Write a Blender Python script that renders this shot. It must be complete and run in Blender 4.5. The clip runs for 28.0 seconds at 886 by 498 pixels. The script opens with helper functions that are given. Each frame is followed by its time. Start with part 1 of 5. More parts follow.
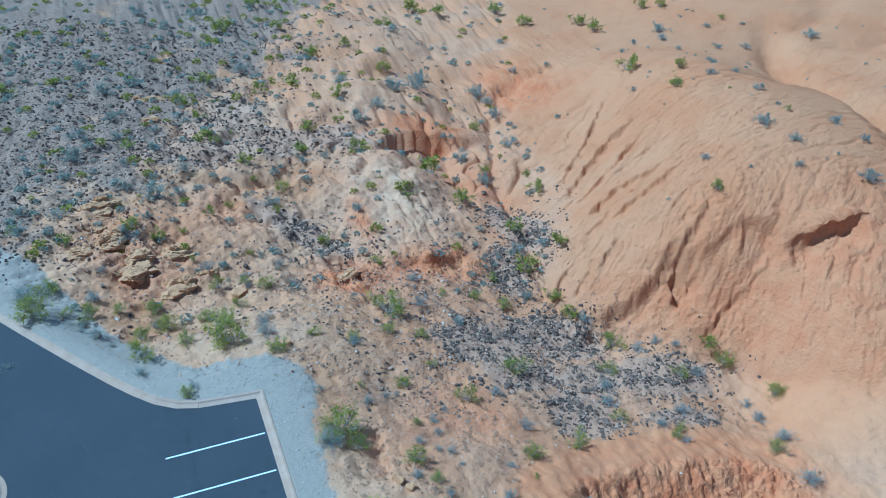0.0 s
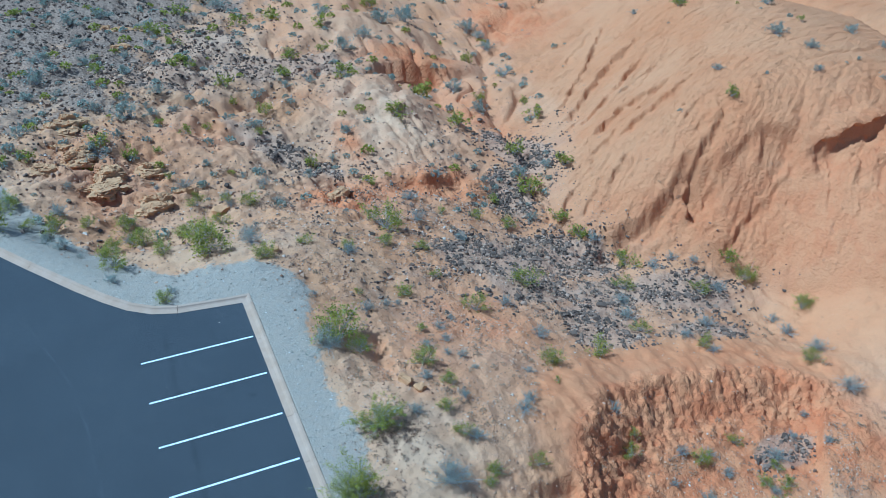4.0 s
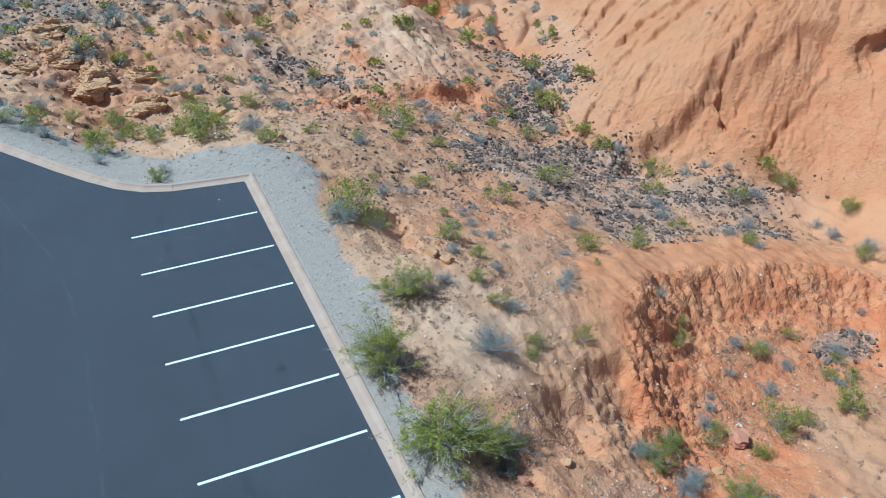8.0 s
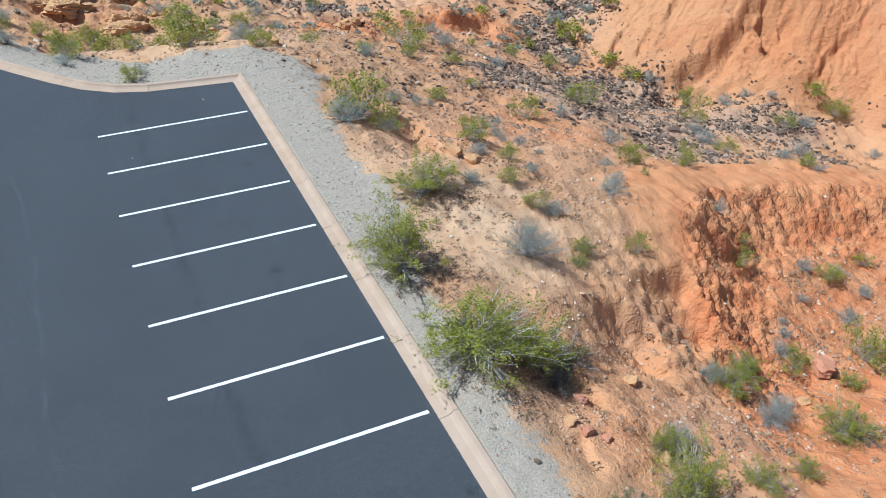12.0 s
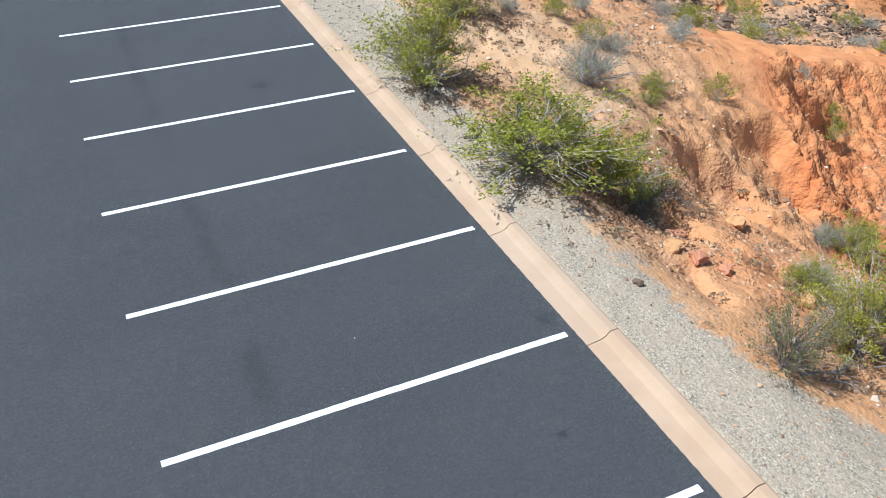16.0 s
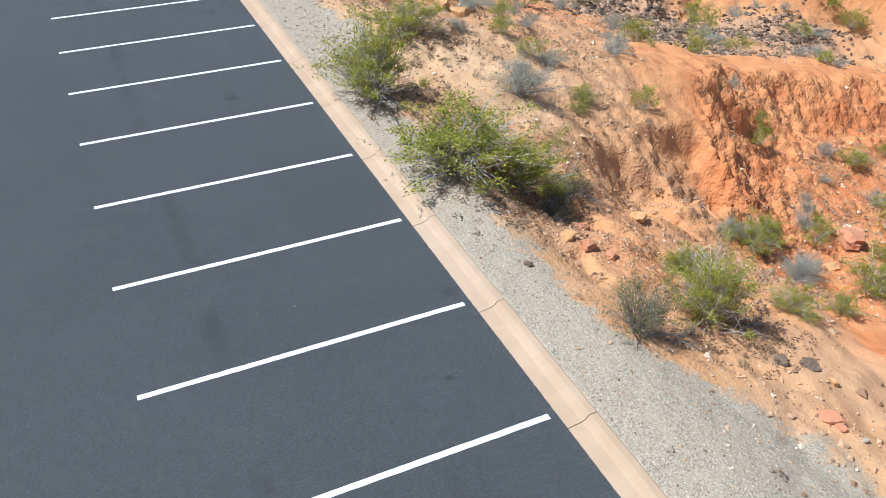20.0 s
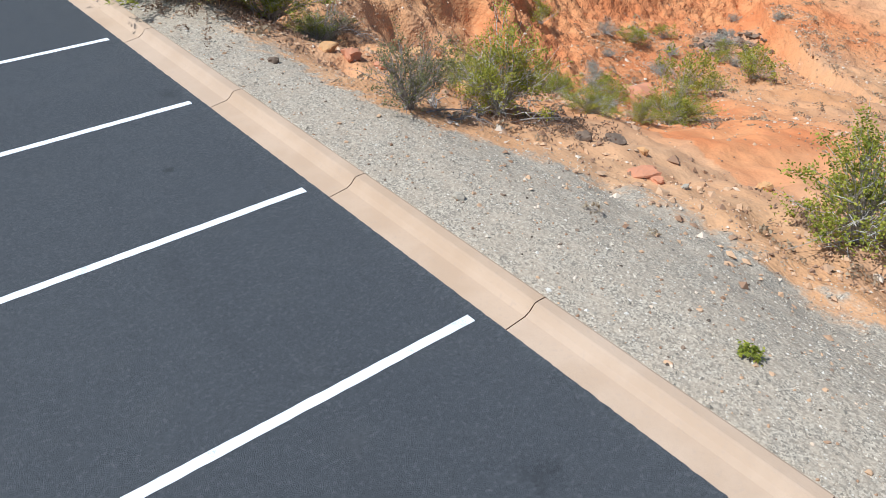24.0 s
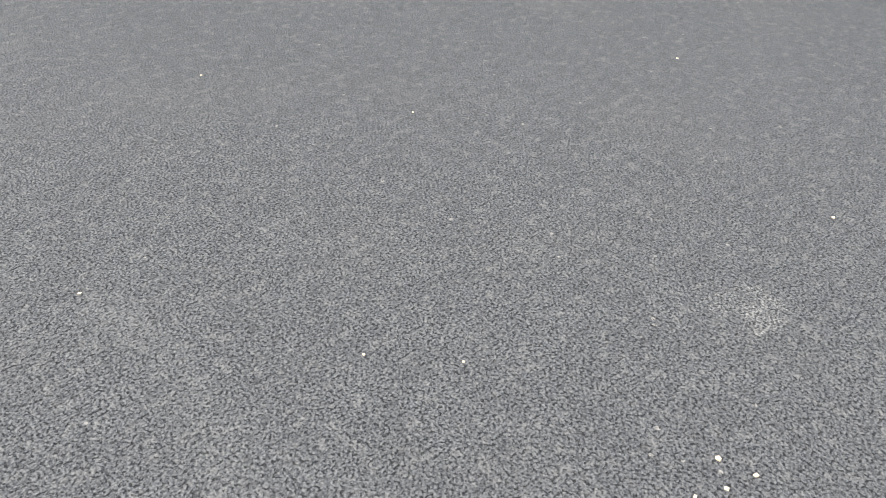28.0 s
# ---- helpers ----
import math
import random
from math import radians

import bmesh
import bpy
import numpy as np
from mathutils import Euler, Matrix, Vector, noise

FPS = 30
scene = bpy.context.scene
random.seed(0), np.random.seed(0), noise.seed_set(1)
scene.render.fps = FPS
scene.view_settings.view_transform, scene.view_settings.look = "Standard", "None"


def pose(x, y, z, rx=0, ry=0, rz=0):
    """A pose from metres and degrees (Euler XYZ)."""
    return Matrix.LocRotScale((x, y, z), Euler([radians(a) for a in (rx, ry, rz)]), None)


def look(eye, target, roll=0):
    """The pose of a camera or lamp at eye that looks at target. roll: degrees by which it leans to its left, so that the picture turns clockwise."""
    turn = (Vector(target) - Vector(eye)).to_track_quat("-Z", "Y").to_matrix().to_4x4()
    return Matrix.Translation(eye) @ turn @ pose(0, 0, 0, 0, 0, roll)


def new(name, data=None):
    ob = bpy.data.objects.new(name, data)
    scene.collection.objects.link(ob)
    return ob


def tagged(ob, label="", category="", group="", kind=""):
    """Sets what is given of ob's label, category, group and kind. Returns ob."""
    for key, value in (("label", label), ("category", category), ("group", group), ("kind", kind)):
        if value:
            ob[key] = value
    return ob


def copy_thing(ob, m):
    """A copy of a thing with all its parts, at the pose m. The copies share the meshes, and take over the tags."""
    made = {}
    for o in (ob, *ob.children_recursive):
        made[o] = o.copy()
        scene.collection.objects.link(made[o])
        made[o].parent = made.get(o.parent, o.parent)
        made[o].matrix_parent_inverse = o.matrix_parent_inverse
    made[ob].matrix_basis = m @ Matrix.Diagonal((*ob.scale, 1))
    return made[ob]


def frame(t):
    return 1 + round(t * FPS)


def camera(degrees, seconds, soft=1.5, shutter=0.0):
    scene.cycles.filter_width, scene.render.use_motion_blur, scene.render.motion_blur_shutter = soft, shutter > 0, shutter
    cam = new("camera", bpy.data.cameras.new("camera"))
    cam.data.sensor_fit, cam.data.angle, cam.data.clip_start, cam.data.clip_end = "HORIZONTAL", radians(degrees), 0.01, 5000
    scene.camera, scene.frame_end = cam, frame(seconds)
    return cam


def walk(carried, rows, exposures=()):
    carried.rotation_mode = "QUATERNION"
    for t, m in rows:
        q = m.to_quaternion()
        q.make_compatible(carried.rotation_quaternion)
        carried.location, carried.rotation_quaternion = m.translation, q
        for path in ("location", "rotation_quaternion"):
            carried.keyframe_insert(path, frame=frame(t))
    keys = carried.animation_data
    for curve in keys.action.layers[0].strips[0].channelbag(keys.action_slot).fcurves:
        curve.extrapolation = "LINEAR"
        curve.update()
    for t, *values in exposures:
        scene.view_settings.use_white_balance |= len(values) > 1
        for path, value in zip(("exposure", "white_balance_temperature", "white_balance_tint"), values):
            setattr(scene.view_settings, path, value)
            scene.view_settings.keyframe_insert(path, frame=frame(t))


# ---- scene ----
cam = camera(56.7, 28.0, 0.5)
PATH = [
    (0, (-4.15, -32.072, 34.705), (-3.482, -30.576, 33.557), 3.0),
    (0.5, (-4.382, -32.097, 33.983), (-3.71, -30.604, 32.834), 2.9),
    (1, (-4.418, -32.077, 33.19), (-3.743, -30.586, 32.04), 2.8),
    (1.5, (-4.575, -32.065, 32.216), (-3.901, -30.575, 31.064), 2.8),
    (2, (-4.542, -31.893, 31.265), (-3.868, -30.404, 30.112), 2.7),
    (2.5, (-4.615, -31.732, 30.164), (-3.941, -30.244, 29.01), 2.7),
    (3, (-4.579, -31.614, 29.129), (-3.901, -30.128, 27.975), 2.6),
    (3.5, (-4.692, -31.302, 28.115), (-3.99, -29.828, 26.959), 2.6),
    (5.5, (-4.898, -31.041, 24.006), (-4.194, -29.569, 22.85), 2.4),
    (6, (-5.206, -31.13, 22.955), (-4.505, -29.657, 21.797), 2.3),
    (6.5, (-5.351, -31.119, 22.023), (-4.641, -29.652, 20.865), 2.2),
    (7, (-5.477, -31.14, 21.088), (-4.76, -29.676, 19.93), 2.2),
    (7.5, (-5.642, -30.814, 20.379), (-4.928, -29.349, 19.22), 2.1),
    (8, (-5.79, -30.61, 19.714), (-5.077, -29.144, 18.556), 2.0),
    (8.5, (-5.777, -30.323, 19.096), (-5.064, -28.857, 17.937), 2.0),
    (9, (-5.734, -30.074, 18.492), (-5.023, -28.609, 17.33), 1.9),
    (9.5, (-5.663, -29.736, 17.853), (-4.95, -28.273, 16.69), 1.8),
    (10, (-5.637, -29.413, 17.098), (-4.925, -27.95, 15.935), 1.8),
    (10.5, (-5.564, -29.086, 16.308), (-4.852, -27.623, 15.144), 1.7),
    (11, (-5.465, -28.76, 15.521), (-4.755, -27.298, 14.356), 1.6),
    (11.5, (-5.426, -28.449, 14.65), (-4.715, -26.987, 13.485), 1.6),
    (12, (-5.448, -28.162, 13.778), (-4.737, -26.699, 12.613), 1.5),
    (12.5, (-5.445, -27.858, 12.892), (-4.739, -26.395, 11.726), 1.4),
    (14.5, (-5.322, -26.526, 9.132), (-4.622, -25.063, 7.963), 1.1),
    (15, (-5.265, -26.312, 8.242), (-4.565, -24.849, 7.071), 1.0),
    (15.5, (-5.142, -25.942, 7.554), (-4.441, -24.479, 6.384), 0.9),
    (16, (-5.066, -25.874, 7.316), (-4.364, -24.413, 6.144), 1.0),
    (16.5, (-5.0, -25.996, 7.462), (-4.298, -24.534, 6.292), 1.0),
    (17, (-4.925, -26.136, 7.87), (-4.221, -24.675, 6.699), 1.1),
    (17.5, (-4.856, -26.494, 8.341), (-4.153, -25.033, 7.17), 1.1),
    (18, (-4.957, -27.01, 8.801), (-4.254, -25.551, 7.628), 1.2),
    (18.5, (-4.988, -27.568, 9.216), (-4.285, -26.108, 8.045), 1.2),
    (19, (-5.013, -28.104, 9.331), (-4.311, -26.643, 8.16), 1.2),
    (19.5, (-4.968, -28.359, 9.165), (-4.266, -26.899, 7.991), 1.2),
    (20, (-4.927, -28.539, 8.794), (-4.224, -27.081, 7.619), 1.2),
    (20.5, (-4.852, -28.658, 8.312), (-4.147, -27.201, 7.138), 1.1),
    (22.5, (-4.202, -28.46, 6.488), (-3.333, -27.086, 5.323), 1.7),
    (23, (-3.939, -28.644, 5.961), (-3.031, -27.293, 4.799), 1.7),
    (23.5, (-3.706, -28.779, 5.376), (-2.749, -27.459, 4.218), 1.7),
    (24, (-3.837, -28.688, 4.653), (-2.768, -27.452, 3.5), 1.8),
    (24.5, (-4.248, -28.515, 3.955), (-3.14, -27.312, 2.803), 1.8),
    (25, (-5.02, -28.389, 3.343), (-3.912, -27.191, 2.187), 1.9),
    (25.5, (-5.604, -28.179, 2.844), (-4.49, -26.988, 1.686), 2.1),
    (26, (-6.275, -27.941, 2.412), (-5.158, -26.755, 1.252), 2.1),
    (26.5, (-7.015, -27.895, 2.027), (-5.902, -26.719, 0.852), 2.0),
    (27, (-7.385, -27.844, 1.739), (-6.269, -26.66, 0.576), 2.1),
    (27.5, (-7.799, -27.789, 1.505), (-6.687, -26.616, 0.327), 1.8),
    (27.6, (-7.882, -27.795, 1.45), (-6.77, -26.62, 0.274), 2.0),
    (28, (-8.143, -27.788, 1.255), (-7.025, -26.619, 0.079), 2.1),
]

EXPOSURES = [(0, -0.12, 3760, -10), (3, -0.12, 3880, -9), (6, -0.05, 4080, -7), (7, 0.01, 4180, -6), (8, 0.06, 4500, -2), (9, 0.11, 4640, 0), (12, 0.25, 5040, 2), (15, 0.45, 5500, 4), (20.5, 0.47, 5520, 4), (24, 0.32, 5460, 5), (25, 0.42, 5600, 7), (26, 0.98, 6250, 7), (27, 1.38, 6550, 7), (28, 1.48, 6700, 8)]
walk(cam, [(t, look(eye, target, roll)) for t, eye, target, roll in PATH], EXPOSURES)

# ---- daylight ----
SUN_FROM = Vector((-0.93, 0.36, 0)).normalized()
SUN_UP = radians(57)
world = bpy.data.worlds.new("world")
scene.world = world
world.use_nodes = True
sky = world.node_tree.nodes.new("ShaderNodeTexSky")
sky.sky_type, sky.sun_disc, sky.sun_elevation = "NISHITA", False, SUN_UP
sky.sun_rotation = math.atan2(SUN_FROM.x, SUN_FROM.y)
world.node_tree.links.new(sky.outputs[0], world.node_tree.nodes["Background"].inputs[0])
world.node_tree.nodes["Background"].inputs[1].default_value = 0.08
sun = new("sun", bpy.data.lights.new("sun", "SUN"))
sun.data.energy, sun.data.angle, sun.data.color = 4.5, radians(0.53), (1.0, 0.95, 0.87)
sun.matrix_world = look(SUN_FROM * 100 * math.cos(SUN_UP) + Vector((0, 0, 100 * math.sin(SUN_UP))), (0, 0, 0))

# ---- materials ----
class Mat:
    """A small helper to wire a procedural material."""

    def __init__(self, name, rough=0.9, spec=0.3):
        self.m = bpy.data.materials.new(name)
        self.m.use_nodes = True
        self.t = self.m.node_tree
        self.b = self.t.nodes["Principled BSDF"]
        self.b.inputs["Roughness"].default_value = rough
        self.b.inputs["Specular IOR Level"].default_value = spec
        self.geo = self.t.nodes.new("ShaderNodeNewGeometry").outputs["Position"]

    def put(self, value, socket):
        if isinstance(value, bpy.types.NodeSocket):
            self.t.links.new(value, socket)
        elif isinstance(value, (tuple, list)) and len(value) == 3 and socket.type == "RGBA":
            socket.default_value = (*value, 1)
        else:
            socket.default_value = value

    def noise(self, scale, detail=4, rough=0.55, where=None, out="Fac"):
        n = self.t.nodes.new("ShaderNodeTexNoise")
        n.inputs["Scale"].default_value, n.inputs["Detail"].default_value, n.inputs["Roughness"].default_value = scale, detail, rough
        self.t.links.new(where or self.geo, n.inputs["Vector"])
        return n.outputs[out]

    def cells(self, scale, where=None, feature="F1", out="Distance"):
        n = self.t.nodes.new("ShaderNodeTexVoronoi")
        n.feature = feature
        n.inputs["Scale"].default_value = scale
        self.t.links.new(where or self.geo, n.inputs["Vector"])
        return n.outputs[out]

    def along(self, fall, stretch):
        """The place, drawn out along the slope's fall."""
        sep, out = self.t.nodes.new("ShaderNodeSeparateXYZ"), self.t.nodes.new("ShaderNodeCombineXYZ")
        self.t.links.new(self.geo, sep.inputs[0])
        x, y = sep.outputs[0], sep.outputs[1]
        u = self.math("ADD", self.math("MULTIPLY", x, fall[0]), self.math("MULTIPLY", y, fall[1]))
        v = self.math("ADD", self.math("MULTIPLY", x, -fall[1]), self.math("MULTIPLY", y, fall[0]))
        self.put(self.math("MULTIPLY", u, stretch), out.inputs[0])
        self.put(v, out.inputs[1])
        self.put(sep.outputs[2], out.inputs[2])
        return out.outputs[0]

    def crack(self, fac, width):
        """A thin groove along the middle level of a noise: 1 outside it, 0 in its bed."""
        return self.ramp(self.math("ABSOLUTE", self.math("SUBTRACT", fac, 0.5)), 0.0, width)

    def attr(self, name):
        n = self.t.nodes.new("ShaderNodeAttribute")
        n.attribute_name = name
        return n.outputs["Fac"]

    def math(self, op, a, b=0.0):
        n = self.t.nodes.new("ShaderNodeMath")
        n.operation = op
        self.put(a, n.inputs[0])
        self.put(b, n.inputs[1])
        return n.outputs[0]

    def ramp(self, fac, lo, hi, a=0.0, b=1.0):
        n = self.t.nodes.new("ShaderNodeMapRange")
        n.interpolation_type = "SMOOTHSTEP"
        self.put(fac, n.inputs[0])
        for k, v in zip((1, 2, 3, 4), (lo, hi, a, b)):
            n.inputs[k].default_value = v
        return n.outputs[0]

    def mix(self, fac, a, b, mode="MIX"):
        n = self.t.nodes.new("ShaderNodeMix")
        n.data_type, n.blend_type = "RGBA", mode
        self.put(fac, n.inputs[0])
        self.put(a, n.inputs[6])
        self.put(b, n.inputs[7])
        return n.outputs[2]

    def random(self):
        return self.t.nodes.new("ShaderNodeObjectInfo").outputs["Random"]

    def island(self):
        return self.t.nodes.new("ShaderNodeNewGeometry").outputs["Random Per Island"]

    def done(self, color, height=None, depth=0.02, strength=1.0):
        self.put(color, self.b.inputs["Base Color"])
        if height is not None:
            n = self.t.nodes.new("ShaderNodeBump")
            n.inputs["Distance"].default_value, n.inputs["Strength"].default_value = depth, strength
            self.put(height, n.inputs["Height"])
            self.t.links.new(n.outputs[0], self.b.inputs["Normal"])
        return self.m


def desert_material():
    m = Mat("desert_ground", 0.95, 0.15)
    big, mid, fine, grit = m.noise(0.12, 5), m.noise(0.7, 5), m.noise(6, 5, 0.65), m.noise(38, 3, 0.7)
    sand = m.mix(m.ramp(big, 0.35, 0.65), (0.56, 0.288, 0.130), (0.60, 0.365, 0.198))
    sand = m.mix(m.math("MULTIPLY", m.ramp(mid, 0.5, 0.72), 0.5), sand, (0.50, 0.235, 0.105))
    sand = m.mix(m.ramp(m.noise(0.33, 6, 0.65), 0.48, 0.66, 0.0, 0.55), sand, (0.45, 0.282, 0.172))
    sand = m.mix(m.ramp(m.noise(0.21, 6, 0.65), 0.55, 0.70, 0.0, 0.8), sand, (0.57, 0.305, 0.14))
    sand = m.mix(m.ramp(m.noise(1.9, 5, 0.7), 0.54, 0.70, 0.0, 0.5), sand, (0.34, 0.22, 0.15))
    red = m.mix(m.ramp(mid, 0.3, 0.7), (0.57, 0.200, 0.074), (0.63, 0.282, 0.118))
    red = m.mix(m.math("MULTIPLY", m.ramp(fine, 0.52, 0.7), 0.45), red, (0.44, 0.165, 0.08))
    salmon = m.mix(m.ramp(big, 0.3, 0.7), (0.59, 0.268, 0.110), (0.63, 0.330, 0.152))
    salmon = m.mix(m.math("MULTIPLY", m.ramp(mid, 0.55, 0.75), 0.4), salmon, (0.56, 0.24, 0.11))
    pale = m.mix(m.ramp(mid, 0.3, 0.7), (0.56, 0.345, 0.19), (0.65, 0.455, 0.28))
    darkstones = m.mix(m.ramp(m.math("ADD", m.cells(9), m.math("MULTIPLY", fine, 0.3)), 0.28, 0.5), (0.13, 0.105, 0.09), (0.46, 0.31, 0.21))
    pavement = m.mix(m.ramp(fine, 0.4, 0.62), (0.17, 0.130, 0.10), (0.38, 0.275, 0.195))
    chips = m.cells(58, out="Color")
    gravel = m.mix(m.ramp(chips, 0.1, 0.9), (0.21, 0.178, 0.138), (0.52, 0.44, 0.338))
    gravel = m.mix(m.ramp(m.noise(2.6, 5, 0.7), 0.36, 0.62, 0.0, 0.6), gravel, (0.42, 0.335, 0.245))
    col = m.mix(m.attr("salmon"), sand, salmon)
    col = m.mix(m.attr("pale"), col, pale)
    col = m.mix(m.attr("red"), col, red)
    edge = m.math("ADD", m.math("MULTIPLY", m.math("SUBTRACT", m.noise(0.3, 7, 0.72), 0.5), 2.6), m.attr("pavement"))
    col = m.mix(m.ramp(edge, 0.35, 0.85, 0.0, 0.85), col, pavement)
    edge = m.math("ADD", m.math("MULTIPLY", m.math("SUBTRACT", mid, 0.5), 0.9), m.attr("stones"))
    col = m.mix(m.ramp(edge, 0.35, 0.65, 0.0, 0.55), col, darkstones)
    edge = m.math("ADD", m.math("MULTIPLY", m.math("SUBTRACT", m.noise(1.6, 6, 0.72), 0.5), 1.3), m.attr("gravel"))
    col = m.mix(m.ramp(edge, 0.35, 0.6), col, gravel)
    col = m.mix(m.ramp(grit, 0.3, 0.7, 0.0, 0.22), col, m.mix(0.6, col, (0.16, 0.09, 0.06)))
    # small stones and dry plants too many to build: dark, brown and pale flecks of three sizes
    thin = m.math("SUBTRACT", 1.0, m.math("MULTIPLY", m.attr("soft"), 0.92))
    thin = m.math("MULTIPLY", thin, m.math("SUBTRACT", 1.0, m.attr("gravel")))
    sparse = m.math("MULTIPLY", thin, m.math("SUBTRACT", 1.0, m.math("MULTIPLY", m.math("MAXIMUM", m.attr("salmon"), m.attr("red")), 0.62)))
    for scale, lo, amount, shade in ((2.6, 0.86, 0.45, (0.15, 0.105, 0.075)), (6.0, 0.82, 0.60, (0.16, 0.105, 0.07)), (13.0, 0.80, 0.5, (0.20, 0.125, 0.085)), (9.0, 0.90, 0.5, (0.66, 0.52, 0.38))):
        spot = m.math("MULTIPLY", m.ramp(m.cells(scale, out="Color"), lo, lo + 0.02), m.ramp(m.math("ADD", m.cells(scale), m.math("MULTIPLY", fine, 0.3)), 0.50, 0.36))
        col = m.mix(m.math("MULTIPLY", spot, m.math("MULTIPLY", sparse, amount)), col, shade)
    h = m.math("ADD", m.math("MULTIPLY", m.noise(6, 3, 0.5), 0.40), m.math("MULTIPLY", grit, 0.05))
    h = m.math("ADD", h, m.math("MULTIPLY", m.cells(16), 0.16))
    loose = m.math("SUBTRACT", 1.0, m.math("MULTIPLY", m.attr("gravel"), 0.5))
    h = m.math("MULTIPLY", h, loose)
    h = m.math("ADD", h, m.math("MULTIPLY", m.math("MULTIPLY", m.noise(2.1, 5, 0.5), 0.55), loose))
    # clods and thin cracks that run down the bare red slopes
    bare = m.attr("hill")
    crust = m.math("ADD", m.math("MULTIPLY", m.noise(1.6, 7, 0.62), 0.9), m.math("MULTIPLY", m.crack(m.noise(0.6, 5, 0.6, m.along((-0.86, -0.51), 0.10)), 0.012), 0.35))
    crust = m.math("ADD", crust, m.math("MULTIPLY", m.noise(2.6, 5, 0.65, m.along((-0.86, -0.51), 0.22)), 0.7))
    crust = m.math("ADD", crust, m.math("MULTIPLY", m.noise(6.0, 7, 0.74), 0.85))
    crust = m.math("ADD", crust, m.math("MULTIPLY", m.ramp(m.cells(4.5), 0.40, 0.10), m.math("MULTIPLY", m.ramp(m.cells(4.5, out="Color"), 0.72, 0.80), 0.35)))
    h = m.math("ADD", h, m.math("MULTIPLY", m.math("MULTIPLY", bare, m.math("SUBTRACT", 1.0, m.math("MULTIPLY", m.attr("red"), 0.75))), crust))
    h = m.math("MULTIPLY", h, m.math("SUBTRACT", 1.0, m.math("MULTIPLY", m.attr("soft"), 0.7)))
    clods = m.math("ADD", m.math("MULTIPLY", m.cells(3.4), -0.55), m.math("MULTIPLY", m.cells(8.5), -0.30))
    firm = m.math("MULTIPLY", m.attr("red"), m.math("SUBTRACT", 1.0, m.math("MULTIPLY", m.attr("soft"), 0.85)))
    h = m.math("ADD", h, m.math("MULTIPLY", firm, m.math("ADD", clods, m.math("MULTIPLY", m.noise(4.0, 5, 0.6), 0.4))))
    return m.done(col, h, 0.12, 1.0)


OIL, CHALK = (0.025, 0.025, 0.027), (0.36, 0.35, 0.33)
STAINS = [(-1.69, -9.95, 0.34, 0.5, OIL), (-0.95, -3.9, 0.30, 0.4, OIL), (-0.74, -26.25, 0.24, 0.45, OIL), (-0.97, -20.65, 0.10, 0.6, OIL), (-0.10, -18.8, 0.24, 0.45, OIL), (-6.56, -27.2, 0.13, 0.32, CHALK), (-3.8, -16.2, 0.25, 0.3, OIL), (-2.3, -7.0, 0.2, 0.3, OIL)]


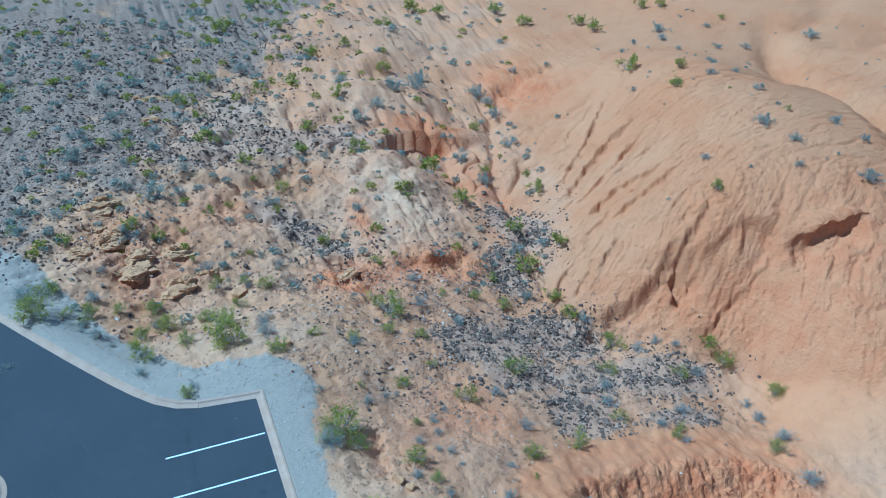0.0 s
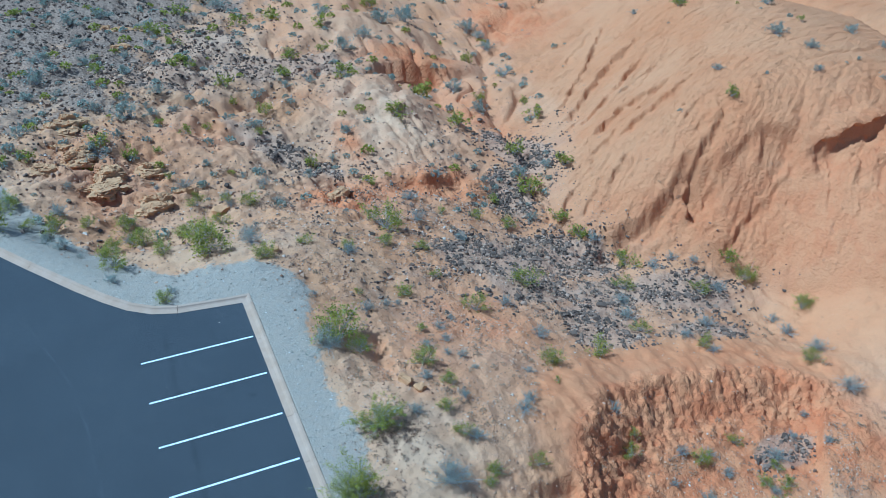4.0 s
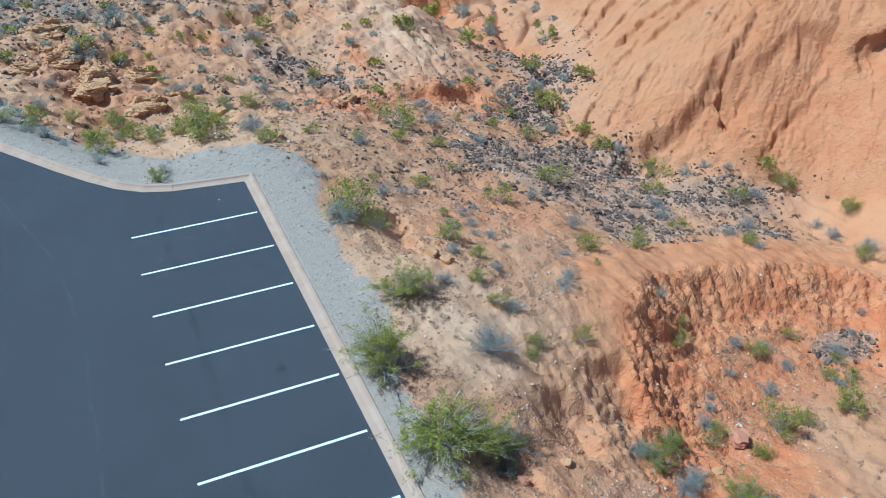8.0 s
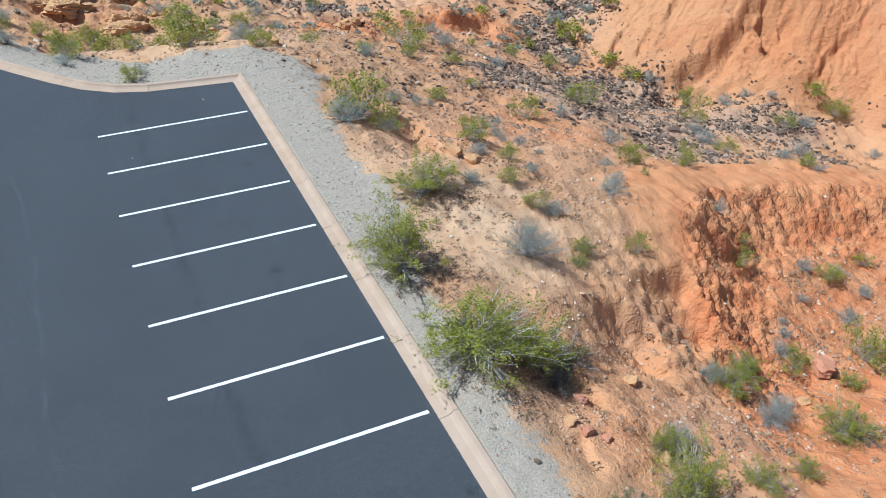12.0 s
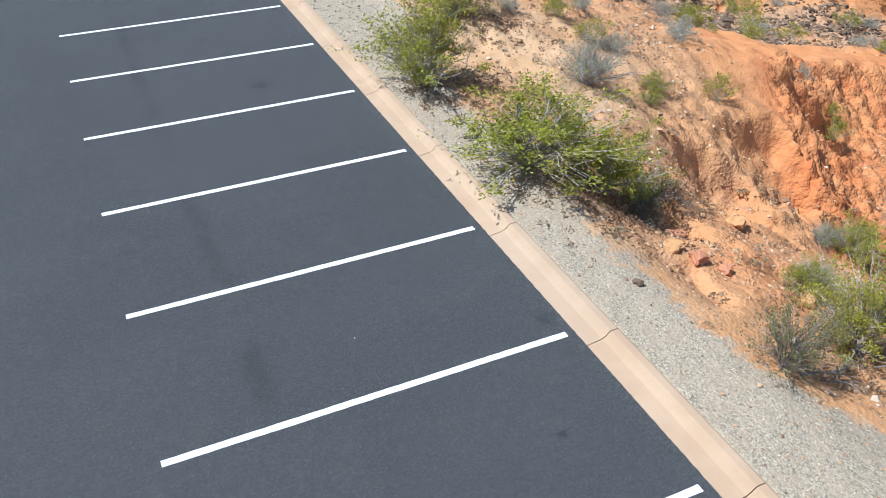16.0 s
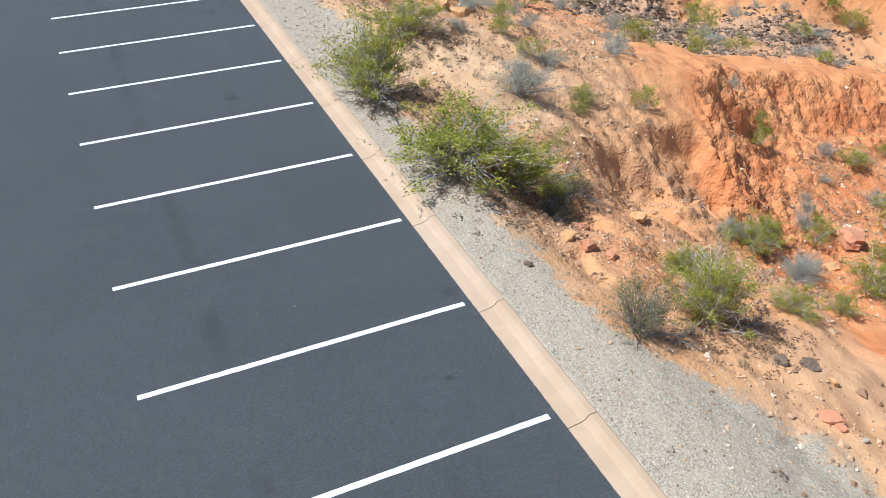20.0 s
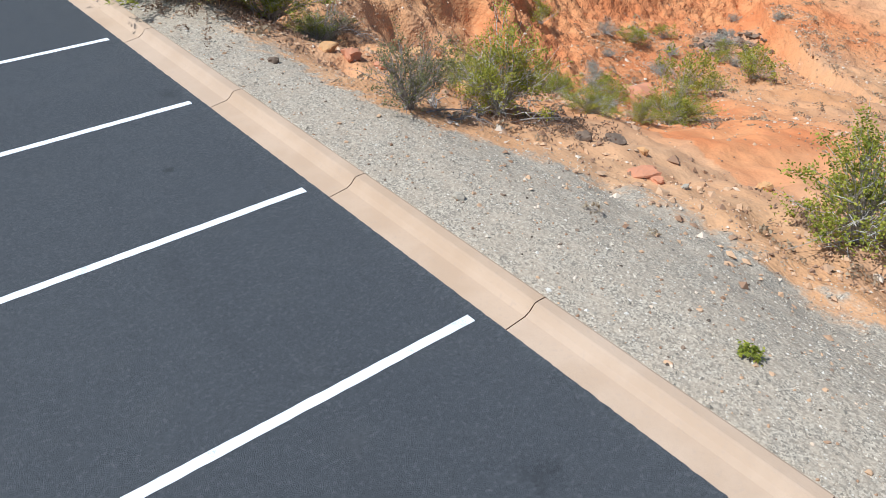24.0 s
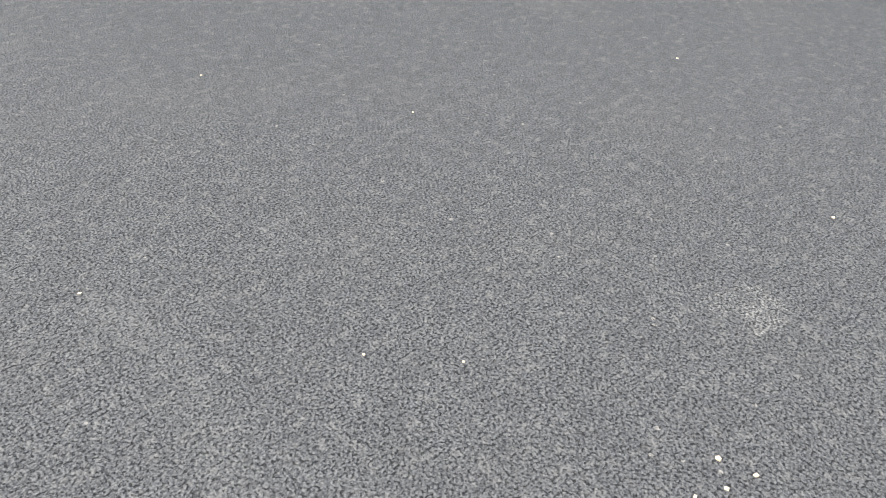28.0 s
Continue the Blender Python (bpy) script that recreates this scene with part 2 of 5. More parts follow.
def asphalt_material():
    m = Mat("asphalt", 0.85, 0.35)
    big, mid = m.noise(0.22, 4), m.noise(1.6, 4)
    chips, lumps = m.noise(170, 3, 0.6), m.cells(120)
    base = m.mix(m.ramp(chips, 0.32, 0.68), (0.029, 0.031, 0.035), (0.121, 0.124, 0.130))
    base = m.mix(m.math("MULTIPLY", m.ramp(m.cells(62, out="Color"), 0.93, 0.95), m.ramp(m.cells(62), 0.42, 0.30, 0.0, 0.55)), base, (0.30, 0.285, 0.265))
    base = m.mix(m.math("MULTIPLY", m.ramp(m.cells(26, out="Color"), 0.955, 0.975), m.ramp(m.cells(26), 0.20, 0.12, 0.0, 0.5)), base, (0.34, 0.325, 0.30))
    shaded_pits = m.noise(135, 4, 0.62)
    # shade inside the small surface pits, put into the colour as near-black
    base = m.mix(m.ramp(shaded_pits, 0.43, 0.36, 0.0, 0.9), base, (0.012, 0.012, 0.013))
    base = m.mix(m.ramp(big, 0.4, 0.65, 0.0, 0.30), base, (0.045, 0.047, 0.052))
    base = m.mix(m.ramp(mid, 0.5, 0.75, 0.0, 0.22), base, (0.10, 0.097, 0.094))
    base = m.mix(m.ramp(m.noise(7.0, 5, 0.7), 0.42, 0.62, 0.16, 0.0), base, (0.035, 0.036, 0.040))
    base = m.mix(m.ramp(m.noise(26.0, 4, 0.75), 0.52, 0.63, 0.0, 0.42), base, (0.150, 0.148, 0.147))
    base = m.mix(m.ramp(m.noise(34.0, 4, 0.75), 0.54, 0.65, 0.0, 0.54), base, (0.028, 0.028, 0.031))
    base = m.mix(m.ramp(m.cells(3.3), 0.035, 0.02, 0.0, 0.6), base, (0.02, 0.02, 0.022))
    sep = m.t.nodes.new("ShaderNodeSeparateXYZ")
    m.t.links.new(m.geo, sep.inputs[0])
    px, py = sep.outputs[0], sep.outputs[1]
    wob = m.math("MULTIPLY", m.math("SUBTRACT", m.noise(0.5, 3), 0.5), 0.5)
    for sx, half, amount, shade in ((-7.75, 0.10, 0.24, (0.15, 0.15, 0.15)), (-3.95, 0.24, 0.36, (0.03, 0.031, 0.034)), (-1.75, 0.25, 0.16, (0.04, 0.04, 0.043))):
        bend = m.math("MULTIPLY", m.math("POWER", m.math("MAXIMUM", m.math("ADD", py, 6.0), 0.0), 2.0), 0.02 if sx < -7 else 0.0)
        off = m.math("ABSOLUTE", m.math("SUBTRACT", m.math("ADD", m.math("ADD", px, wob), bend), sx))
        broken = m.math("MULTIPLY", m.ramp(m.noise(0.9, 4), 0.42, 0.62), amount)
        base = m.mix(m.math("MULTIPLY", m.ramp(off, half, 0.0), broken), base, shade)
    for sx, sy, r, amount, shade in STAINS:
        dist = m.math("POWER", m.math("ADD", m.math("POWER", m.math("SUBTRACT", px, sx), 2.0), m.math("POWER", m.math("SUBTRACT", py, sy), 2.0)), 0.5)
        blot = m.math("ADD", m.math("DIVIDE", dist, r), m.math("MULTIPLY", m.math("SUBTRACT", m.noise(9.0, 5, 0.75), 0.45), 3.4))
        fleck = m.math("MULTIPLY", m.ramp(blot, 1.0, 0.2, 0.0, amount), m.ramp(chips, 0.42, 0.60)) if shade == CHALK else m.ramp(blot, 1.0, 0.2, 0.0, amount)
        base = m.mix(fleck, base, shade)
    h = m.math("SUBTRACT", m.math("MULTIPLY", m.noise(60, 3, 0.7), 0.4), m.math("ADD", m.math("MULTIPLY", lumps, 0.35), m.ramp(shaded_pits, 0.46, 0.34, 0.0, 0.8)))
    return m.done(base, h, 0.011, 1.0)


def concrete_material():
    m = Mat("concrete", 0.9, 0.25)
    mid, fine = m.noise(1.3, 5), m.noise(22, 5, 0.65)
    c = m.mix(m.ramp(mid, 0.35, 0.65), (0.425, 0.290, 0.188), (0.475, 0.335, 0.228))
    c = m.mix(m.ramp(fine, 0.52, 0.75, 0.0, 0.35), c, (0.36, 0.27, 0.21))
    c = m.mix(m.math("MULTIPLY", m.random(), 0.25), c, (0.46, 0.37, 0.30))
    return m.done(c, fine, 0.006, 0.6)


def line_material():
    m = Mat("line_paint", 0.7, 0.35)
    wear, grit = m.noise(3.5, 5, 0.65), m.noise(110, 3, 0.7)
    c = m.mix(m.ramp(wear, 0.35, 0.7), (0.84, 0.85, 0.86), (0.74, 0.75, 0.76))
    c = m.mix(m.ramp(m.math("ADD", m.math("MULTIPLY", wear, 0.55), m.math("MULTIPLY", grit, 0.5)), 0.60, 0.68, 0.0, 0.75), c, (0.22, 0.22, 0.23))
    return m.done(c, grit, 0.004, 0.6)


DESERT, ASPHALT, CONCRETE, PAINT = desert_material(), asphalt_material(), concrete_material(), line_material()


def part(name, bm, material, parent=None, label="", shade=False):
    """Links a bmesh as one mesh object, under a parent where one is given."""
    me = bpy.data.meshes.new(name)
    bm.to_mesh(me)
    bm.free()
    me.materials.append(material)
    if shade:
        me.polygons.foreach_set("use_smooth", [True] * len(me.polygons))
    ob = new(name, me)
    if parent:
        ob.parent = parent
    return tagged(ob, label)


def raw_mesh(name, verts, faces, material, smooth_faces=True):
    me = bpy.data.meshes.new(name)
    verts, faces = np.asarray(verts, np.float32), np.asarray(faces, np.int32)
    n = faces.shape[1]
    me.vertices.add(len(verts))
    me.vertices.foreach_set("co", verts.ravel())
    me.loops.add(faces.size)
    me.loops.foreach_set("vertex_index", faces.ravel())
    me.polygons.add(len(faces))
    me.polygons.foreach_set("loop_start", np.arange(0, faces.size, n, dtype=np.int32))
    me.polygons.foreach_set("use_smooth", np.full(len(faces), smooth_faces))
    me.update(calc_edges=True)
    me.materials.append(material)
    return me



# ---- land: noise, banks and landforms ----
RNG = np.random.RandomState(7)
PERM = RNG.permutation(256)
GRAD = np.stack([np.cos(np.arange(256) * 2.399963), np.sin(np.arange(256) * 2.399963)], 1)


def perlin(x, y):
    """Smooth gradient noise, about -1 to 1."""
    xi, yi = np.floor(x).astype(int), np.floor(y).astype(int)
    xf, yf = x - xi, y - yi
    u, v = xf * xf * xf * (xf * (6 * xf - 15) + 10), yf * yf * yf * (yf * (6 * yf - 15) + 10)

    def corner(i, j):
        g = GRAD[PERM[(PERM[(xi + i) & 255] + yi + j) & 255]]
        return g[..., 0] * (xf - i) + g[..., 1] * (yf - j)
    a = corner(0, 0) * (1 - u) + corner(1, 0) * u
    b = corner(0, 1) * (1 - u) + corner(1, 1) * u
    return 1.5 * (a * (1 - v) + b * v)


def fbm(x, y, octaves=4, gain=0.5):
    total, amp = 0.0, 1.0
    for k in range(octaves):
        total = total + amp * perlin(x * 2 ** k + 17.3 * k, y * 2 ** k - 9.1 * k)
        amp *= gain
    return total


def smooth(a, b, v):
    t = np.clip((v - a) / (b - a), 0, 1)
    return t * t * (3 - 2 * t)


def polyline(x, y, line):
    """Distance to a broken line (positive on its right-hand side) and the length along it."""
    best, along, run = np.full(x.shape, 1e9), np.zeros(x.shape), 0.0
    side = np.ones(x.shape)
    for (ax, ay), (bx, by) in zip(line[:-1], line[1:]):
        dx, dy = bx - ax, by - ay
        n = np.hypot(dx, dy)
        t = np.clip(((x - ax) * dx + (y - ay) * dy) / n ** 2, 0, 1)
        d = np.hypot(x - ax - t * dx, y - ay - t * dy)
        s = np.where((x - ax) * dy - (y - ay) * dx >= 0, 1.0, -1.0)
        near = d < best
        best, along, side = np.where(near, d, best), np.where(near, run + t * n, along), np.where(near, s, side)
        run += n
    return best * side, along, run


# banks: the crest line (the drop is on its right-hand side), the drop, the run of the face, how far back it fades, wobble
PIT_RIM = [(9.6, -17.0), (10.6, -14.6), (12.2, -11.4), (13.6, -9.2), (16.4, -7.0), (19.4, -6.2), (22.6, -6.0), (26.2, -6.2), (29.6, -6.7), (32.0, -8.4), (33.5, -11.0)]
HILL_CREST = [(27.9, 11.0), (28.8, 9.9), (30.3, 9.75), (31.5, 9.65), (32.7, 9.6), (33.6, 9.95), (34.5, 10.5), (35.6, 11.2)]
BANKS = [(PIT_RIM, 1.6, 2.6, 8.0, 0.35), (HILL_CREST, 1.45, 0.7, 2.6, 0.16)]


def bank(x, y, line, drop, run, fade, wobble):
    d, s, n = polyline(x, y, line)
    d = d + wobble * fbm(s * 0.8, d * 0.6 + 3.0, 4, 0.6) * smooth(6, 0, np.abs(d))
    ends = smooth(0, 0.3 * n, s) * smooth(n, 0.8 * n, s)
    return -drop * smooth(-0.15, run, d) * smooth(fade * 2, run, d) * ends


def banks(x, y):
    return sum(bank(x, y, *b) for b in BANKS)


# landforms: x, y, radius, height of a mound (+) or hollow (-)
NEAR_LAND = [
    (45.0, -40.0, 30.0, -2.75), (6.0, -40.0, 18.0, 1.77), (-30.0, -40.0, 30.0, 1.34), (33.0, -40.0, 18.0, -1.91),
    (-15.0, -25.0, 30.0, 1.51), (18.0, -22.0, 11.0, -0.83), (30.0, -22.0, 11.0, -2.26), (12.0, -22.0, 4.5, 0.54),
    (-2.0, -20.0, 7.0, 1.33), (12.0, -16.0, 4.5, -1.67), (0.0, -13.0, 4.5, 0.7), (18.0, -13.0, 4.5, -0.71),
    (15.0, -10.0, 4.5, 1.13), (90.0, -10.0, 30.0, 2.52), (22.0, -8.0, 7.0, 0.1), (6.0, -8.0, 7.0, 1.32),
    (34.0, -8.0, 7.0, -0.91), (21.0, -1.0, 4.5, -0.75), (36.0, -1.0, 4.5, -1.31), (42.0, -1.0, 4.5, 0.86),
]
WASH_LAND = [
    (34.0, 0.0, 7.0, -2.9), (14.0, 0.0, 7.0, -0.26), (6.0, 2.0, 11.0, 1.71), (-6.0, 2.0, 11.0, 0.49),
    (9.0, 2.0, 4.5, -1.09), (30.0, 5.0, 30.0, -2.54), (90.0, 5.0, 30.0, 2.03), (39.0, 5.0, 4.5, -2.24),
    (26.0, 8.0, 7.0, -2.42), (2.0, 8.0, 7.0, 0.77), (48.0, 8.0, 11.0, 2.76), (38.0, 12.0, 7.0, 2.63),
    (51.0, 14.0, 18.0, 3.37), (-2.0, 16.0, 7.0, -1.81), (24.0, 17.0, 4.5, -1.41), (-15.0, 20.0, 30.0, 1.4),
    (-30.0, 20.0, 30.0, 1.33), (24.0, 23.0, 18.0, -1.57), (60.0, 23.0, 18.0, 2.04), (10.0, 24.0, 7.0, -1.49),
]
FAR_LAND = [
    (18.0, 24.0, 7.0, 0.45), (48.0, 26.0, 11.0, 2.26), (30.0, 28.0, 7.0, -1.54), (18.0, 29.0, 4.5, 1.37),
    (18.0, 32.0, 11.0, 1.32), (75.0, 35.0, 30.0, -0.31), (54.0, 38.0, 11.0, 2.79), (36.0, 38.0, 11.0, -1.1),
    (6.0, 38.0, 11.0, 0.86), (72.0, 38.0, 11.0, -1.64), (22.0, 48.0, 7.0, 1.72), (30.0, 50.0, 30.0, -1.68),
    (36.0, 50.0, 11.0, -1.16), (-30.0, 65.0, 30.0, 1.87), (90.0, 65.0, 30.0, 1.62), (6.0, 68.0, 18.0, -0.78),
    (60.0, 68.0, 11.0, -0.87), (60.0, 80.0, 30.0, -0.61), (45.0, 80.0, 30.0, -1.43), (-15.0, 95.0, 30.0, 0.73),
]
FAR_MOUNDS = [(21.0, 57.5, 3.6, 1.2), (26.5, 59.5, 3.2, 1.3), (17.5, 64.0, 4.2, 1.3), (20.5, 47.5, 3.4, 0.9), (27.0, 47.5, 3.4, 1.0), (13.0, 50.0, 3.0, 0.7), (30.0, 66.0, 4.5, 1.6), (24.0, 72.0, 5.0, 1.5), (18.0, 32.0, 3.6, 0.6), (40.0, 54.0, 2.4, 0.9), (37.5, 50.5, 2.0, 0.7), (42.5, 49.5, 2.2, 0.8)]
LAND_BASE = -2.5


# ---- lot outline: the straight kerb along x, the corner, and the curve away to the far side ----
KERB_IN, KERB_WIDE = 0.10, 0.50
CORNER_Y = 2.75
CURVE = [(0.10, 2.75), (-1.6, 2.93), (-3.1, 3.10), (-4.3, 3.50), (-5.4, 4.25), (-6.5, 5.40), (-7.7, 6.85), (-9.9, 9.75), (-12.2, 12.9), (-16.0, 18.2), (-24.0, 29.4), (-60, 80)]


def lot_distance(x, y):
    """Metres outside the asphalt's edge (negative on the asphalt)."""
    d, s, n = polyline(x, y, [(60.0, 2.75)] + CURVE)
    d2 = x - KERB_IN
    return np.where(x < KERB_IN, np.where(y > 2.0, d, np.maximum(d, x - KERB_IN)), np.where(y > CORNER_Y, np.hypot(d2, y - CORNER_Y), d2))


FALL_A, FALL_B, FALL_C = np.array([-1.0, -0.05]), np.array([-0.80, -0.60]), np.array([-0.90, -0.44])
# gullies cut into the red hill: line from the top down, depth, half width
GULLIES = [
    ([(45.0, 10.0), (41.1, 6.8), (39.3, 6.2), (36.6, 5.6)], 0.35, 0.5), ([(37.2, 9.9), (36.0, 8.9), (34.6, 7.6)], 0.7, 0.6),
    ([(41.8, 20.0), (38.4, 19.6), (35.0, 18.4), (30.3, 15.8)], 0.30, 0.6), ([(43.6, 26.0), (38.0, 24.6), (33.0, 22.8)], 0.35, 0.7),
    ([(46.8, 38.6), (42.0, 38.2), (38.0, 39.2)], 0.5, 0.8), ([(49.4, 44.0), (44.0, 46.0), (39.6, 49.2)], 0.9, 1.0), ([(48.0, 52.0), (44.0, 51.0), (40.0, 50.0)], 0.9, 0.9),
    ([(44.0, 64.0), (39.0, 55.0), (35.3, 48.1), (34.6, 43.5), (32.2, 37.5), (29.6, 32.3), (29.1, 28.6), (27.6, 21.0), (25.8, 14.0), (28.0, 8.6), (32.6, 5.4), (36.2, 1.0), (41, -6)], 0.55, 0.6),
    ([(83.0, 55.0), (78.0, 49.6), (72.5, 39.8), (70.6, 34.8), (69.8, 28.6), (66.6, 20.0), (62, 10)], 2.2, 2.4),
    ([(74.0, 31.0), (66.0, 33.0), (60.0, 30.0)], 0.9, 1.4), ([(80.0, 44.0), (86.0, 40.0), (92.0, 41.0)], 1.0, 1.6), ([(78.0, 47.0), (88.0, 50.0), (94.0, 56.0)], 0.9, 1.4),
]
# thin straight ledges and cracks on the hill, from the foot upward (the drop is on the right-hand side): line, drop, run of the face, reach of the hollow
CRACKS = [
    ([(33.4, 26.8), (35.8, 28.4), (38.8, 30.7), (45.0, 37.0), (46.6, 38.3)], 0.55, 0.35, 2.2), ([(32.8, 24.2), (36.9, 27.0), (40.3, 28.7), (43.4, 29.5), (46.0, 29.9)], 0.75, 0.5, 2.6),
    ([(33.0, 22.6), (35.8, 23.7), (39.8, 25.4), (43.4, 26.6)], 0.50, 0.3, 2.0), ([(32.6, 19.6), (35.0, 20.5), (36.8, 20.9), (39.0, 20.4), (41.4, 20.2)], 0.70, 0.4, 2.0),
    ([(33.4, 17.6), (36.5, 17.6), (38.8, 17.9), (41.6, 19.0)], 0.70, 0.4, 2.0), ([(31.0, 17.2), (33.8, 18.2), (35.7, 19.0)], 0.30, 0.25, 1.2),
    ([(30.0, 13.2), (32.9, 14.7), (35.2, 15.4)], 0.28, 0.25, 1.2), ([(26.6, 13.4), (27.6, 14.7), (29.4, 15.3)], 0.5, 0.25, 1.0), ([(27.6, 12.4), (29.0, 13.4), (30.4, 13.5)], 0.35, 0.2, 0.9),
    ([(33.6, 7.2), (34.2, 9.0), (34.9, 10.0), (36.6, 10.7)], 1.25, 0.35, 1.8), ([(35.6, 10.4), (37.2, 10.9), (38.4, 11.5), (39.0, 13.4)], 0.50, 0.25, 1.4), ([(34.7, 8.0), (36.7, 9.0), (38.2, 9.0), (39.2, 9.4), (41.0, 9.2)], 0.75, 0.4, 1.6),
    ([(34.4, 4.4), (37.1, 5.6), (39.2, 5.9), (41.1, 6.2), (42.1, 6.6), (43.0, 7.8)], 0.50, 0.3, 1.5), ([(40.6, 1.8), (43.2, 4.7), (44.2, 7.1)], 0.25, 0.25, 1.2), ([(41.2, -0.4), (43.0, 1.8), (45.3, 4.7)], 0.25, 0.25, 1.2),
    ([(36.4, 13.4), (38.4, 14.2), (41.0, 14.6)], 0.25, 0.25, 1.2), ([(45.0, 2.6), (46.4, 2.4), (48.2, 2.9)], 0.22, 0.2, 0.9), ([(43.2, -1.4), (45.0, -1.6), (46.6, -1.2)], 0.18, 0.2, 0.9),
    ([(37.0, 23.2), (40.6, 23.4), (43.2, 24.0)], 0.3, 0.25, 1.4), ([(38.0, 33.5), (41.5, 35.5), (44.0, 37.6)], 0.35, 0.3, 1.6),
]
# low undercut ledges on the hill's face: crest line (drop on the right-hand side), drop
LEDGES = [([(40.4, 9.4), (41.6, 8.5), (43.0, 7.4)], 0.7), ([(42.2, 6.3), (43.4, 6.0), (44.6, 5.9), (46.4, 5.4), (48.4, 4.9)], 1.35)]


SCARPS = [([(5.4, -13.6), (4.9, -15.6), (4.7, -17.6)], 0.5, 0.6), ([(6.6, -1.0), (6.1, -3.0), (6.0, -5.4)], 0.7, 0.4), ([(8.2, -12.2), (8.9, -13.8), (8.4, -16.2)], 0.95, 0.75), ([(11.9, -11.4), (11.9, -13.0), (11.8, -14.6)], 0.8, 0.65), ([(13.4, -9.4), (15.0, -9.8), (17.8, -9.3)], 0.28, 0.35), ([(2.9, -17.2), (3.2, -18.4), (3.0, -19.8)], 0.3, 0.25), ([(14.5, 20.5), (17.5, 19.2), (21, 19.6)], 0.9, 0.7), ([(16.5, 40.0), (20.5, 42.4), (24, 43.4), (28, 43.2), (32, 41.6)], 2.0, 3.6), ([(9.0, 22.2), (10.4, 21.6), (12.2, 19.6)], 0.8, 0.5), ([(2.2, 30.2), (4.6, 28.6), (7.0, 25.4)], 0.5, 0.5), ([(3.0, 46.0), (8.0, 45.0), (13.0, 42.0)], 0.8, 0.8)]


def red_hill(x, y):
    d, s, n = polyline(x, y, [(52, 80), (44.5, 62), (41, 53), (37.4, 46), (34, 38.5), (32.9, 29.4), (31.8, 23.5), (29.4, 19.8), (27.2, 16.8), (26.0, 14), (28.0, 9.5), (31.5, 6.0), (35, 2.0), (37.6, -2), (41, -8), (48, -16)])
    d = d + smooth(14, 24, y) * (0.9 * perlin(x * 0.25, y * 0.25) + 0.5 * perlin(x * 0.8, y * 0.8))
    return smooth(-0.5, 3.0, -d)


def rills(x, y, fall, width, seed):
    u, v = x * fall[0] + y * fall[1], -x * fall[1] + y * fall[0]
    v = v + 0.9 * perlin(u * 0.16 + seed, v * 0.2) + 0.25 * perlin(u * 0.6, v * 0.7 + seed)
    r = 1 - np.abs(perlin(v / width, u * 0.045 + seed))
    return -np.clip((r - 0.80) / 0.20, 0, 1) ** 1.3


def steps(x, y, fall, width, seed, reach):
    """Shelving beds cut by rills that run down the fall: each rises gently and breaks off on its lower side."""
    u, v = x * fall[0] + y * fall[1], -x * fall[1] + y * fall[0]
    v = v + width * (0.55 * perlin(u * 0.13 / width + seed, v * 0.16) + 0.22 * perlin(u * 0.55, v * 0.6 + seed) + 0.09 * perlin(u * 1.7, v * 1.8))
    cell = v / width + seed
    k = np.floor(cell)
    f = cell - k
    strength = smooth(-0.05, 0.45, perlin(k * 7.31 + seed, u * reach + k * 3.7)) * (0.6 + 0.4 * perlin(k * 2.1, u * 0.9))
    sharp = np.clip(0.16 / width, 0.05, 0.3)
    return strength * smooth(0, 0.9 - sharp, f) ** 1.5 * (1 - smooth(1 - sharp, 1.0, f))


